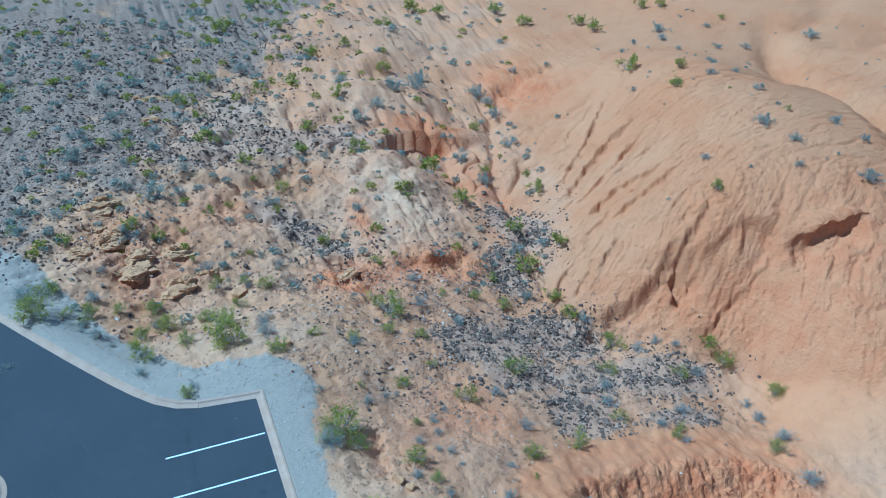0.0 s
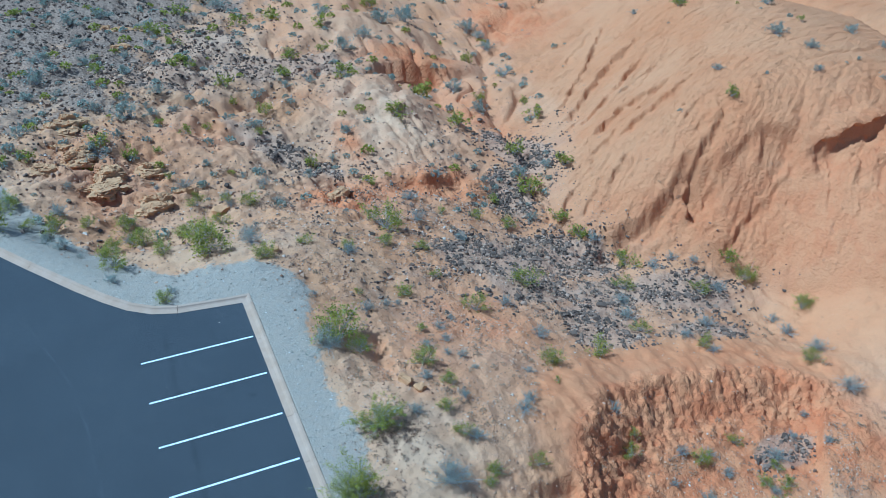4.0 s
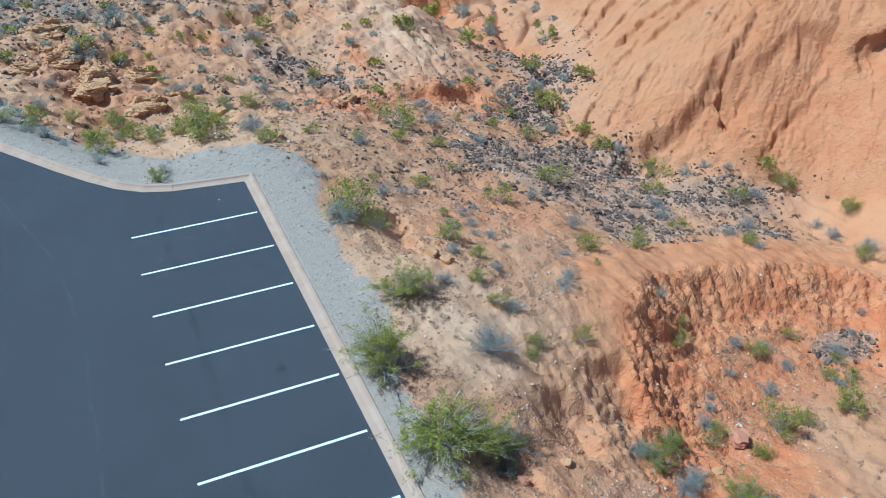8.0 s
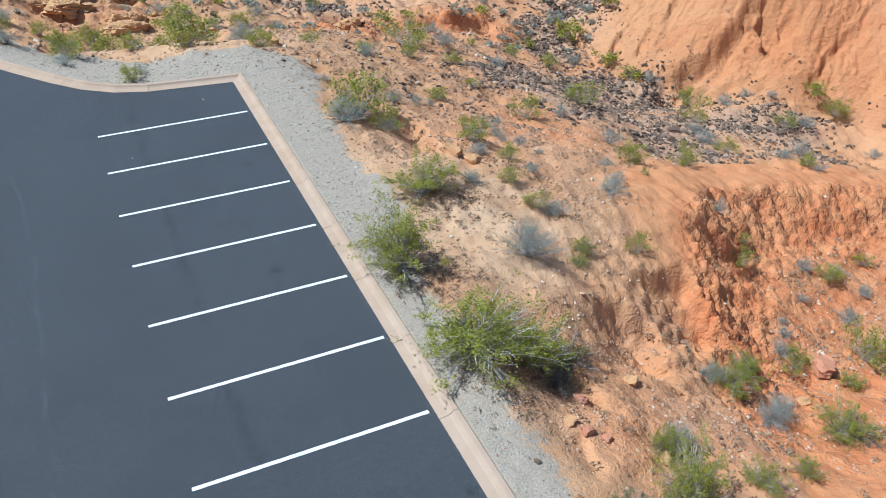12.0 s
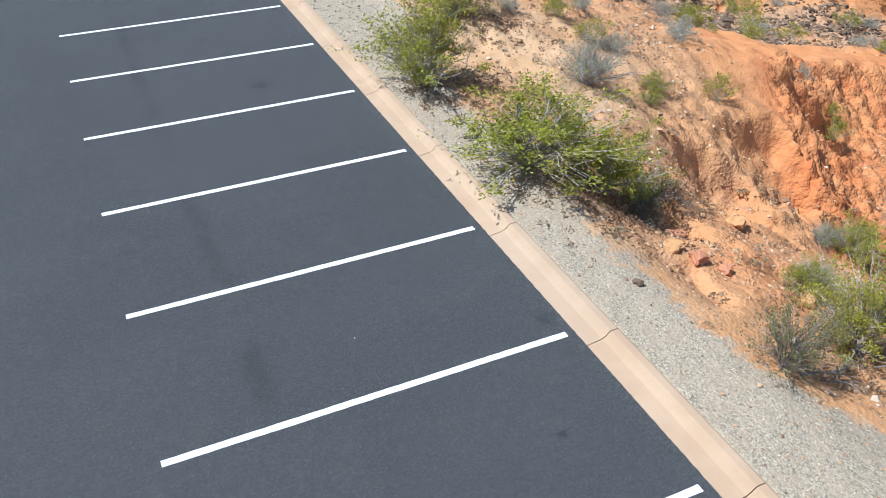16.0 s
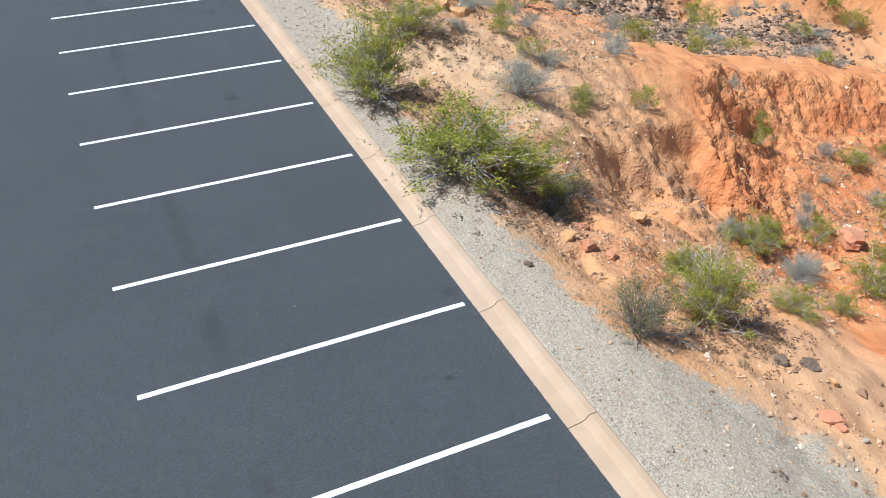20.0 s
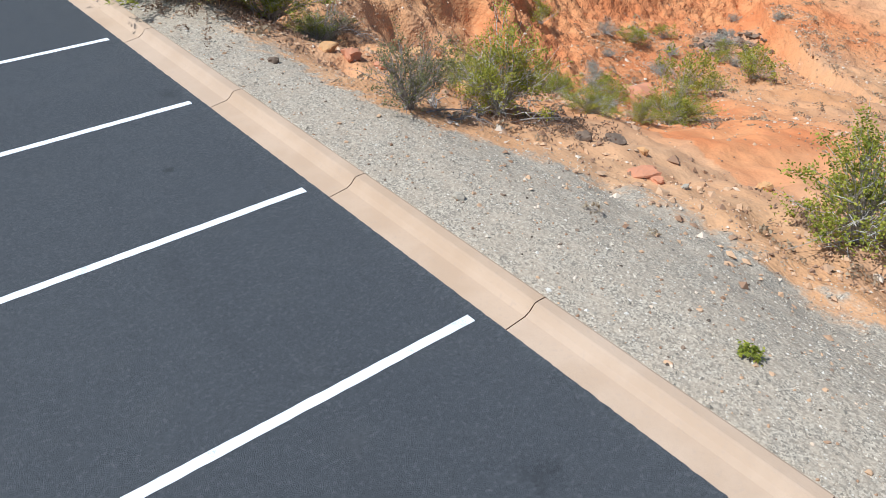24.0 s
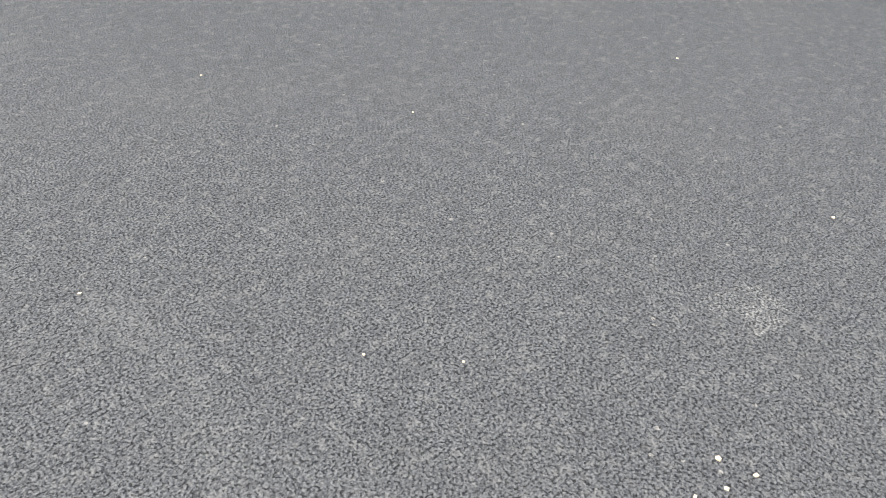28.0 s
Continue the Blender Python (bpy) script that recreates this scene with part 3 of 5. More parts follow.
def land(x, y):
    """Height of the natural ground, without the lot."""
    h = LAND_BASE + banks(x, y)
    for cx, cy, r, a in NEAR_LAND + WASH_LAND + FAR_LAND + FAR_MOUNDS:
        h = h + a * np.exp(-((x - cx) ** 2 + (y - cy) ** 2) / r ** 2)
    hill = red_hill(x, y)
    rough = 1 - 0.65 * hill
    flat = smooth(0.3, 4.0, lot_distance(x, y))
    h = h + flat * rough * (0.20 * fbm(x * 0.35, y * 0.35, 3) + 0.10 * fbm(x * 1.1 + 5, y * 1.1, 3))
    h = h + smooth(6, 14, y) * smooth(26, 20, x) * (1 - hill) * flat * (0.30 * fbm(x * 0.33 + 11, y * 0.33, 4, 0.55) - 0.22 * np.abs(perlin(x * 0.22 + 2, y * 0.22)))
    cut = np.clip(1 - 2.2 * np.abs(perlin(x * 0.16 + 0.5 * perlin(x * 0.3, y * 0.3), y * 0.13 + 3)), 0, 1) ** 2
    h = h - smooth(22, 32, y) * smooth(110, 80, y) * (1 - hill) * smooth(-8, 4, x) * 0.8 * cut
    side = smooth(20, 12, y + 0.35 * (x - 34))
    patch = smooth(-0.15, 0.45, perlin(x * 0.11 + 4, y * 0.11))
    h = h + hill * patch * (0.25 * rills(x, y, FALL_A, 2.3, 3.1) * (1 - side) * smooth(50, 36, y) + 0.20 * rills(x, y, FALL_B, 1.9, 8.2) * side)
    h = h + hill * (0.10 * rills(x, y, FALL_B, 0.8, 1.7) * side + 0.10 * rills(x, y, FALL_A, 0.9, 5.7) * (1 - side) * smooth(36, 28, y) + 0.06 * fbm(x * 1.6, y * 1.6, 4, 0.62))
    worn = hill * smooth(54, 44, x + 0.3 * y) * smooth(42, 31, y)
    h = h + worn * (0.20 * steps(x, y, FALL_B, 2.4, 2.3, 0.12) + 0.22 * steps(x, y, FALL_B, 1.15, 6.1, 0.2)) * (0.3 + 0.7 * side)
    h = h + worn * (1 - side) * (0.25 * steps(x, y, FALL_C, 2.2, 4.3, 0.11) + 0.28 * steps(x, y, FALL_C, 1.1, 7.7, 0.2) + 0.12 * steps(x, y, FALL_C, 0.6, 1.7, 0.3))
    h = h + hill * 0.035 * fbm(x * 2.6, y * 2.6, 2)
    for line, depth, wide in GULLIES:
        near = (np.abs(x - line[0][0]) < 40) & (np.abs(y - line[0][1]) < 75)
        if near.any():
            gx, gy = x[near], y[near]
            d, s, n = polyline(gx + 0.35 * perlin(gx * 0.9, gy * 0.9), gy + 0.35 * perlin(gx * 0.9 + 7, gy * 0.9), line)
            w = wide * (0.55 + 0.8 * s / n)
            cut = np.clip(1 - np.abs(d) / (w * 1.6), 0, 1) ** 1.3 + 0.25 * np.exp(-(d / (3 * w)) ** 2)
            h[near] -= depth * cut * smooth(0, 0.3 * n, s) * (0.75 + 0.25 * smooth(n, n * 0.8, s))
    for line, drop, run, reach in CRACKS:
        lx, ly = [p[0] for p in line], [p[1] for p in line]
        near = (x > min(lx) - 4) & (x < max(lx) + 4) & (y > min(ly) - 4) & (y < max(ly) + 4)
        if near.any():
            gx, gy = x[near], y[near]
            d, s, n = polyline(gx + 0.22 * perlin(gx * 1.1, gy * 1.1), gy + 0.22 * perlin(gx * 1.1 + 7, gy * 1.1) + 0.08 * perlin(gx * 4.1, gy * 4.1), line)
            ends = smooth(0, 0.12 * n, s) * smooth(n, 0.6 * n, s) * (0.7 + 0.45 * perlin(s * 0.8 + drop * 9, 0 * s))
            h[near] += ends * drop * (0.45 * np.exp(-((np.minimum(d, 0)) / 0.7) ** 2) * smooth(run, 0, d) - 0.75 * smooth(-0.03, run, d) * smooth(reach, run, d))
    for line, drop in LEDGES:
        d, s, n = polyline(x, y + 0.25 * perlin(x * 1.1, y * 1.1), line)
        h = h - drop * smooth(-0.05, 0.30, d) * smooth(3.2, 0.5, d) * smooth(0, 0.2 * n, s) * smooth(n, 0.8 * n, s)
        h = h + 0.25 * drop * np.exp(-((d + 0.3) / 0.7) ** 2) * smooth(0, 0.2 * n, s) * smooth(n, 0.8 * n, s)
    cd, cs, cn = polyline(x, y, HILL_CREST)
    bluff = smooth(-1.0, 0.3, cd) * smooth(4.5, 2.0, cd)
    h = h + bluff * (0.20 * fbm(x * 0.8, y * 0.8, 3, 0.5) - 0.22 * np.abs(fbm(x * 1.7 + 5, y * 1.7, 3, 0.6)))
    # crumbly clods and flutes on the pit's face and the broken slope in front of it
    pd, ps, pn = polyline(x, y, PIT_RIM)
    face = smooth(-0.4, 0.6, pd) * smooth(5.0, 2.2, pd) * smooth(0, 3, ps) * smooth(pn, pn - 3, ps)
    clod = fbm(x * 1.9, y * 1.9, 4, 0.6)
    block = np.abs(fbm(x * 1.1 + 3, y * 1.1, 4, 0.6))
    h = h + face * (0.10 * fbm(x * 4.3, y * 4.3, 2) + 0.20 * clod - 0.20 * block + 0.10 + 0.10 * rills(ps + 0.35 * pd, pd, np.array([0.0, 1.0]), 1.3, 4.4))
    broken = np.exp(-(((x - 9.5) / 3.2) ** 2 + ((y + 14.5) / 4.0) ** 2))
    h = h + broken * (0.16 * clod - 0.14 * block)
    # the low bank below the kerb-side bushes, and small scarps near the first large bush
    for line, drop, run in SCARPS:
        warp = 0.3 * min(1.0, 0.5 / run)
        d, s, n = polyline(x + warp * perlin(x * 1.3, y * 1.3), y + warp * perlin(x * 1.3 + 9, y * 1.3), line)
        h = h - drop * smooth(-0.05, run, d) * smooth(3.5, run, d) * smooth(0, 0.25 * n, s) * smooth(n, 0.75 * n, s)
    # knobbly tan outcrop ground and the crumbled mound
    knob = np.exp(-(((x + 5.5) / 4.5) ** 2 + ((y - 23) / 6.5) ** 2)) + 0.8 * np.exp(-(((x - 10.0) / 3.4) ** 2 + ((y - 17.0) / 4.0) ** 2))
    h = h + knob * (0.34 * fbm(x * 0.8, y * 0.8, 4, 0.6) + 0.22 * rills(x, y, np.array([0.5, -0.86]), 1.6, 6.6))
    # small broken ledges, where the ground is weathered in thin beds
    beds = np.clip(hill * side * 0.6 * smooth(50, 45, x) + hill * 0.25 * smooth(40, 30, y) * smooth(50, 45, x) + 0.8 * bluff + 0.4 * face + 0.5 * broken + knob + 0.7 * np.exp(-(((x - 17.5) / 5.0) ** 2 + ((y - 20) / 3.5) ** 2)), 0, 1)
    level = h / 0.42 + 1.1 * fbm(x * 0.5, y * 0.5, 4, 0.6)
    part_way = level - np.floor(level)
    h = h + 0.30 * beds * smooth(-0.1, 0.5, perlin(x * 0.45 + 3, y * 0.45)) * (smooth(0.0, 0.22, part_way) - part_way)
    pale = np.exp(-(((x - 17.5) / 4.0) ** 2 + ((y - 24) / 5.0) ** 2))
    h = h + pale * 0.30 * rills(x, y, np.array([0.15, -1.0]), 1.3, 9.9)
    return h


def ground_height(x, y):
    x, y = np.asarray(x, float), np.asarray(y, float)
    d = lot_distance(x, y)
    h = land(x, y)
    back = d - KERB_WIDE
    shoulder = 0.10 - 0.045 * np.clip(back, 0, 3) + 0.012 * fbm(x * 2.2, y * 2.2, 2)
    h = shoulder + (h - shoulder) * smooth(0.4, 3.2, back)
    return np.where(back < -0.12, -0.30, h)


def axis(lo, hi, step, low_end, high_end, grow=1.06):
    a = list(np.arange(lo, hi, step))
    s = step
    while a[-1] < high_end:
        s *= grow
        a.append(a[-1] + s)
    s, b = step, [lo]
    while b[-1] > low_end:
        s *= grow
        b.append(b[-1] - s)
    return np.array(b[:0:-1] + a)


def zones(x, y):
    """Shares of the kinds of surface, 0 to 1."""
    hill = red_hill(x, y)
    d = lot_distance(x, y) - KERB_WIDE
    wide = 1.9 + 0.35 * fbm(x * 0.3, y * 0.3, 2) + 1.0 * smooth(-21, -24, y) + 1.2 * smooth(0, 4, y) - 0.9 * smooth(-9, -13, y) * smooth(-23, -19, y) + 1.5 * smooth(-6, -12, x)
    gravel = smooth(wide + 1.2, wide - 0.8, d) * 0.92
    pd, _, _ = polyline(x, y, PIT_RIM)
    pit = smooth(-1.2, 0.4, pd) * smooth(10, 5, pd) * smooth(36, 28, x)
    rusty = sum(a * np.exp(-(((x - cx) / rx) ** 2 + ((y - cy) / ry) ** 2)) for cx, cy, rx, ry, a in RUSTY)
    foot = hill * smooth(16, 6, y + 0.2 * (x - 34))
    red = np.clip(np.maximum(np.maximum(pit, 0.42 * foot), rusty) + 0.25 * smooth(-25, -10, y) * smooth(6, 14, x), 0, 1)
    red = red * (1 - gravel)
    track = smooth(-4.2, -2.0, pd) * smooth(0.3, -0.5, pd) * smooth(8, 14, x) * smooth(38, 32, x)
    red = np.maximum(red, 0.55 * track)
    stones = np.zeros(x.shape)
    for cx, cy, rx, ry, a in STONE_FIELDS:
        c, s = math.cos(a), math.sin(a)
        u, v = (x - cx) * c + (y - cy) * s, -(x - cx) * s + (y - cy) * c
        stones = np.maximum(stones, np.exp(-((u / rx) ** 2 + (v / ry) ** 2) ** 2))
    wander = 7 * fbm(x * 0.07, y * 0.07, 4, 0.6)
    pave = smooth(26, 52, y - 1.5 * x + wander) * (1 - hill) * smooth(10, 26, y + wander)
    pale = np.exp(-(((x - 16.8) / 5.2) ** 2 + ((y - 27.0) / 5.2) ** 2) ** 2) + 0.9 * np.exp(-(((x - 22) / 7.0) ** 2 + ((y - 42) / 6.0) ** 2)) + 0.72 * np.exp(-(((x - 5.2) / 2.8) ** 2 + ((y + 9.8) / 3.8) ** 2) ** 2) + 0.45 * np.exp(-(((x - 7.0) / 4.0) ** 2 + ((y + 23.2) / 3.0) ** 2) ** 2) + 0.6 * np.exp(-(((x + 1.0) / 4.0) ** 2 + ((y - 9.0) / 2.5) ** 2))
    soft = np.exp(-(((x - 8.0) / 5.2) ** 2 + ((y + 23.0) / 3.6) ** 2) ** 2) + 0.8 * track + 0.7 * np.exp(-(((x - 18) / 7) ** 2 + ((y + 19) / 3.0) ** 2))
    soft = soft + 0.65 * np.exp(-(((x - 5.0) / 2.6) ** 2 + ((y + 9.6) / 3.6) ** 2) ** 2)
    tan = np.exp(-(((x - 3.3) / 3.4) ** 2 + ((y - 27.5) / 4.6) ** 2) ** 2)
    soft = soft + 0.8 * tan + 0.5 * np.exp(-(((x - 16.8) / 4.8) ** 2 + ((y - 28.0) / 4.2) ** 2) ** 2)
    apron = np.exp(-(((x - 39) / 6.0) ** 2 + ((y + 4.0) / 6.0) ** 2) ** 2) * smooth(30, 35, x)
    return dict(hill=hill, salmon=np.maximum(np.maximum(hill, track), apron), red=red, gravel=gravel, stones=stones * (1 - gravel) * (1 - track), pavement=pave, pale=np.clip(pale, 0, 1), soft=np.clip(soft, 0, 1))


STONE_FIELDS = [(8.0, 25.2, 6.0, 1.3, -0.85), (6.0, 41.5, 6.5, 2.2, -0.3), (9.2, 38.8, 6.0, 4.2, 0.0), (1.3, 36.8, 5.8, 3.0, -0.2), (15.7, 38.8, 3.4, 3.6, 0.0), (27.6, 23.0, 2.4, 4.6, 0.2), (24.2, 17.4, 1.8, 3.4, -0.2), (17.4, 7.9, 4.4, 2.6, 0.16), (24.2, 8.8, 4.6, 3.0, -0.15), (29.3, 2.4, 4.8, 2.4, -0.22), (21.1, -0.4, 2.8, 3.4, -0.13), (28.6, -2.0, 3.8, 1.2, 0.0), (18.6, 4.1, 3.4, 2.2, 0.1), (24.0, 3.4, 3.0, 2.0, 0.0), (6.6, 46.5, 3.3, 5.0, 0.0), (26.0, -11.5, 2.4, 1.2, 0.2)]
# orange-red patches: x, y, two radii, share
RUSTY = [(9.9, 18.1, 2.6, 2.2, 0.8), (19.5, 18.6, 3.4, 1.8, 0.85), (3.3, 27.0, 3.0, 4.0, 0.25), (4.3, -18.2, 1.5, 1.8, 0.6), (7.0, -15.5, 2.6, 4.0, 0.35), (25.5, 41.4, 5.5, 2.6, 0.95), (40.5, 51.5, 3.5, 5.0, 0.8), (13.5, 25.4, 1.0, 2.6, 0.7), (1.0, 27.6, 3.4, 2.6, 0.35), (0, 50.5, 3.5, 2.0, 0.6), (2.5, 64, 5, 3, 0.6), (17.5, 18.3, 4.0, 1.6, 0.7), (10.4, 16.4, 3.0, 2.6, 0.75), (-4.5, 21.0, 4.0, 5.0, 0.5), (12.5, 0.5, 3.5, 3.0, 0.6), (41.0, 47.0, 4.5, 5.0, 0.7), (27.0, 30.0, 3.0, 9.0, 0.5), (8.0, -3.0, 2.5, 4.0, 0.4), (9.5, -22.0, 4.0, 4.0, 0.45), (14, -20, 5, 4, 0.4)]


def build_ground():
    xs, ys = axis(-14, 49, 0.14, -900, 1200, 1.05), axis(-30, 34, 0.14, -700, 1500, 1.045)
    xs = np.concatenate([xs[xs < 0.9], np.arange(1.0, 14.0, 0.085), xs[(xs > 14.05) & (xs < 28)], np.arange(28.05, 45, 0.105), xs[xs > 45.05]])
    ys = np.concatenate([ys[ys < -26.1], np.arange(-26, -8.0, 0.085), ys[(ys > -7.95) & (ys < 0)], np.arange(0.05, 28, 0.105), ys[ys > 28.05]])
    X, Y = np.meshgrid(xs, ys)
    Z = ground_height(X, Y)
    far = smooth(140, 400, np.hypot(X, Y))
    Z = Z * (1 - far) + far * -2.5
    nx, ny = len(xs), len(ys)
    i = np.arange(nx * ny).reshape(ny, nx)
    faces = np.stack([i[:-1, :-1], i[:-1, 1:], i[1:, 1:], i[1:, :-1]], -1).reshape(-1, 4)
    me = raw_mesh("ground", np.stack([X, Y, Z], -1).reshape(-1, 3), faces, DESERT)
    for name, v in zones(X, Y).items():
        me.attributes.new(name, "FLOAT", "POINT").data.foreach_set("value", np.asarray(v, np.float32).ravel())
    return tagged(new("ground", me), "eroded red and tan desert ground with gullies and gravel", "ground", kind="structure")


ground = build_ground()


def build_lot():
    """The asphalt slab, with a clean edge along the kerb."""
    bm = bmesh.new()
    edge = [(KERB_IN + 0.02, -75.0)] + [(x + 0.02 * (i == 0), y + 0.02) for i, (x, y) in enumerate(CURVE)] + [(-80, 80), (-80, -75)]
    top = [bm.verts.new((x, y, 0)) for x, y in edge]
    face = bm.faces.new(top)
    out = bmesh.ops.extrude_face_region(bm, geom=[face])
    for v in out["geom"]:
        if isinstance(v, bmesh.types.BMVert):
            v.co.z = -0.2
    bmesh.ops.recalc_face_normals(bm, faces=bm.faces)
    bmesh.ops.triangulate(bm, faces=bm.faces)
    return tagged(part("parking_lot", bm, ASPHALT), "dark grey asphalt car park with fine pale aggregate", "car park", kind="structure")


parking_lot = build_lot()


def ragged_edge():
    """The crumbled lip of the asphalt, lapping over the kerb's foot."""
    ys = np.arange(-36.0, CORNER_Y - 0.05, 0.025)
    out = KERB_IN + 0.006 + 0.007 * (1 + fbm(ys * 9.0, 0 * ys, 3, 0.8))
    verts, n = [], len(ys)
    for x, z in ((KERB_IN - 0.12, 0.0005), (KERB_IN - 0.015, 0.014), (out, 0.0225), (out + 0.003, 0.0)):
        verts.append(np.stack([x + 0 * ys, ys, z + 0 * ys], -1))
    i = np.arange(4 * n).reshape(4, n)
    faces = np.stack([i[:-1, :-1], i[1:, :-1], i[1:, 1:], i[:-1, 1:]], -1).reshape(-1, 4)
    lip = new("asphalt_edge", raw_mesh("asphalt_edge", np.concatenate(verts), faces, ASPHALT, False))
    lip.parent = parking_lot
    return tagged(lip)


ragged_edge()

# the kerb's cross-section: distance out from the asphalt, height
PROFILE = [(0.0, -0.15), (0.0, 0.012), (0.01, 0.018), (0.24, 0.050), (0.30, 0.085), (0.345, 0.140), (0.37, 0.150), (0.47, 0.152), (0.495, 0.14), (0.50, 0.11), (0.50, -0.15)]


def kerb_piece(stations):
    """A run of kerb through stations of (x, y, outward normal x, y)."""
    bm = bmesh.new()
    rings = [[bm.verts.new((x + nx * d, y + ny * d, z)) for d, z in PROFILE] for x, y, nx, ny in stations]
    for a, b in zip(rings[:-1], rings[1:]):
        for k in range(len(PROFILE) - 1):
            bm.faces.new((a[k], a[k + 1], b[k + 1], b[k]))
    bm.faces.new(rings[0])
    bm.faces.new(rings[-1][::-1])
    bmesh.ops.recalc_face_normals(bm, faces=bm.faces)
    return bm


kerb = tagged(new("kerb"), "beige cast concrete kerb with tooled joints", "kerb", kind="structure")
BAY = 2.74
JOINTS = [CORNER_Y] + [-BAY * k - 0.32 for k in range(-1, 24)]
for y1, y0 in zip(JOINTS[:-1], JOINTS[1:]):
    end = (KERB_IN, CORNER_Y, 1, 1) if y1 == CORNER_Y else (KERB_IN, y1 - 0.006, 1, 0)
    part("kerb_segment", kerb_piece([(KERB_IN, y0 + 0.006, 1, 0), end]), CONCRETE, kerb)


def curve_points(line, step):
    pts = []
    for (ax, ay), (bx, by) in zip(line[:-1], line[1:]):
        n = max(1, int(math.hypot(bx - ax, by - ay) / step))
        pts += [(ax + (bx - ax) * i / n, ay + (by - ay) * i / n) for i in range(n)]
    return pts + [line[-1]]


def curve_normal(pts, i):
    a, b = pts[max(0, i - 1)], pts[min(len(pts) - 1, i + 1)]
    d = math.hypot(b[0] - a[0], b[1] - a[1])
    return (b[1] - a[1]) / d, -(b[0] - a[0]) / d


RUN = curve_points(CURVE[:-1], 0.46)
ROUND = [(x, y, *curve_normal(RUN, i)) for i, (x, y) in enumerate(RUN)]
ROUND = [(x, y, abs(nx) if i > 2 else nx, abs(ny)) for i, (x, y, nx, ny) in enumerate(ROUND)]
ROUND[0] = (KERB_IN, CORNER_Y, 1, 1)
for k in range(0, len(ROUND) - 6, 6):
    piece = [list(s) for s in ROUND[k:k + 7]]
    tx, ty = piece[-1][0] - piece[-2][0], piece[-1][1] - piece[-2][1]
    n = math.hypot(tx, ty)
    piece[-1][0], piece[-1][1] = piece[-1][0] - 0.012 * tx / n, piece[-1][1] - 0.012 * ty / n
    part("kerb_segment", kerb_piece(piece), CONCRETE, kerb)


def painted_line(x0, x1, y, wide=0.10):
    bm = bmesh.new()
    n = 60
    rng = random.Random(int(-y * 100) + 5)
    a = [bm.verts.new((x0 + (x1 - x0) * i / n, y - wide / 2 + rng.uniform(-0.003, 0.003), 0.004)) for i in range(n + 1)]
    b = [bm.verts.new((x0 + (x1 - x0) * i / n, y + wide / 2 + rng.uniform(-0.003, 0.003), 0.004)) for i in range(n + 1)]
    for i in range(n):
        bm.faces.new((a[i], a[i + 1], b[i + 1], b[i]))
    return bm


for k in range(16):
    line = part("parking_line", painted_line(-5.38 if k in (9, 10) else -5.27, 0.0, -BAY * k), PAINT)
    tagged(line, "worn white painted line between two parking bays", "road marking", "parking bay lines")


# where the shrubs stand: x, y, width of the crown
CREOSOTE_NEAR = [
    (6.0, -25.5, 2.1), (5.2, -18.7, 1.1), (1.85, -15.1, 2.9), (3.3, -15.3, 2.0), (4.5, -14.9, 1.1), (4.5, -20.3, 1.9), (6.9, -20.2, 1.0), (8.8, -20.0, 0.8),
    (1.42, -11.35, 2.5), (17.6, -15.3, 2.0), (3.7, -7.8, 2.1), (7.9, -10.9, 0.8), (7.2, -8.9, 0.9), (10.4, -15.8, 1.4), (10.2, -10.8, 1.0),
    (7.1, -7.4, 0.8), (15.8, -16.2, 0.8), (11.9, -15.1, 1.3), (14.4, -14.9, 1.3), (18.0, -15.1, 1.2), (-3.5, 4.2, 0.9), (4.7, -2.3, 1.3), (17.1, -9.2, 0.7),
    (12.3, -18.4, 1.7), (7.4, -11.4, 0.6), (24.1, -13.6, 1.0), (8.0, -5.8, 0.9), (24.6, -12.3, 0.8), (16.3, -10.1, 1.1),
]
CREOSOTE_BANK = [
    (19.4, -15.2, 1.1), (14.0, -6.2, 0.5), (3.9, -1.2, 2.4), (14.9, -4.3, 1.3), (22.2, -15.0, 1.7), (20.5, -10.9, 1.1), (23.1, -13.0, 0.8), (8.8, -0.5, 0.7),
    (13.2, 1.6, 1.6), (18.7, -3.3, 1.6), (2.3, 6.8, 1.3), (23.5, -10.1, 1.0), (6.5, 3.1, 0.6), (12.0, 5.0, 0.8), (-2.9, 9.9, 1.2), (9.4, 3.6, 1.0),
    (7.3, -4.2, 1.3), (23.2, -1.4, 1.3), (18.0, 4.2, 1.8), (5.0, 8.4, 1.0), (-5.5, 12.2, 1.4), (7.5, 7.8, 0.9), (-0.1, 12.5, 1.9), (26.9, -3.3, 0.9),
    (-3.7, 13.7, 1.9), (-8.4, 14.9, 1.6), (-1.1, 14.1, 1.3), (-9.8, 15.1, 1.0), (10.3, 8.8, 1.2), (-6.6, 15.4, 0.9),
]
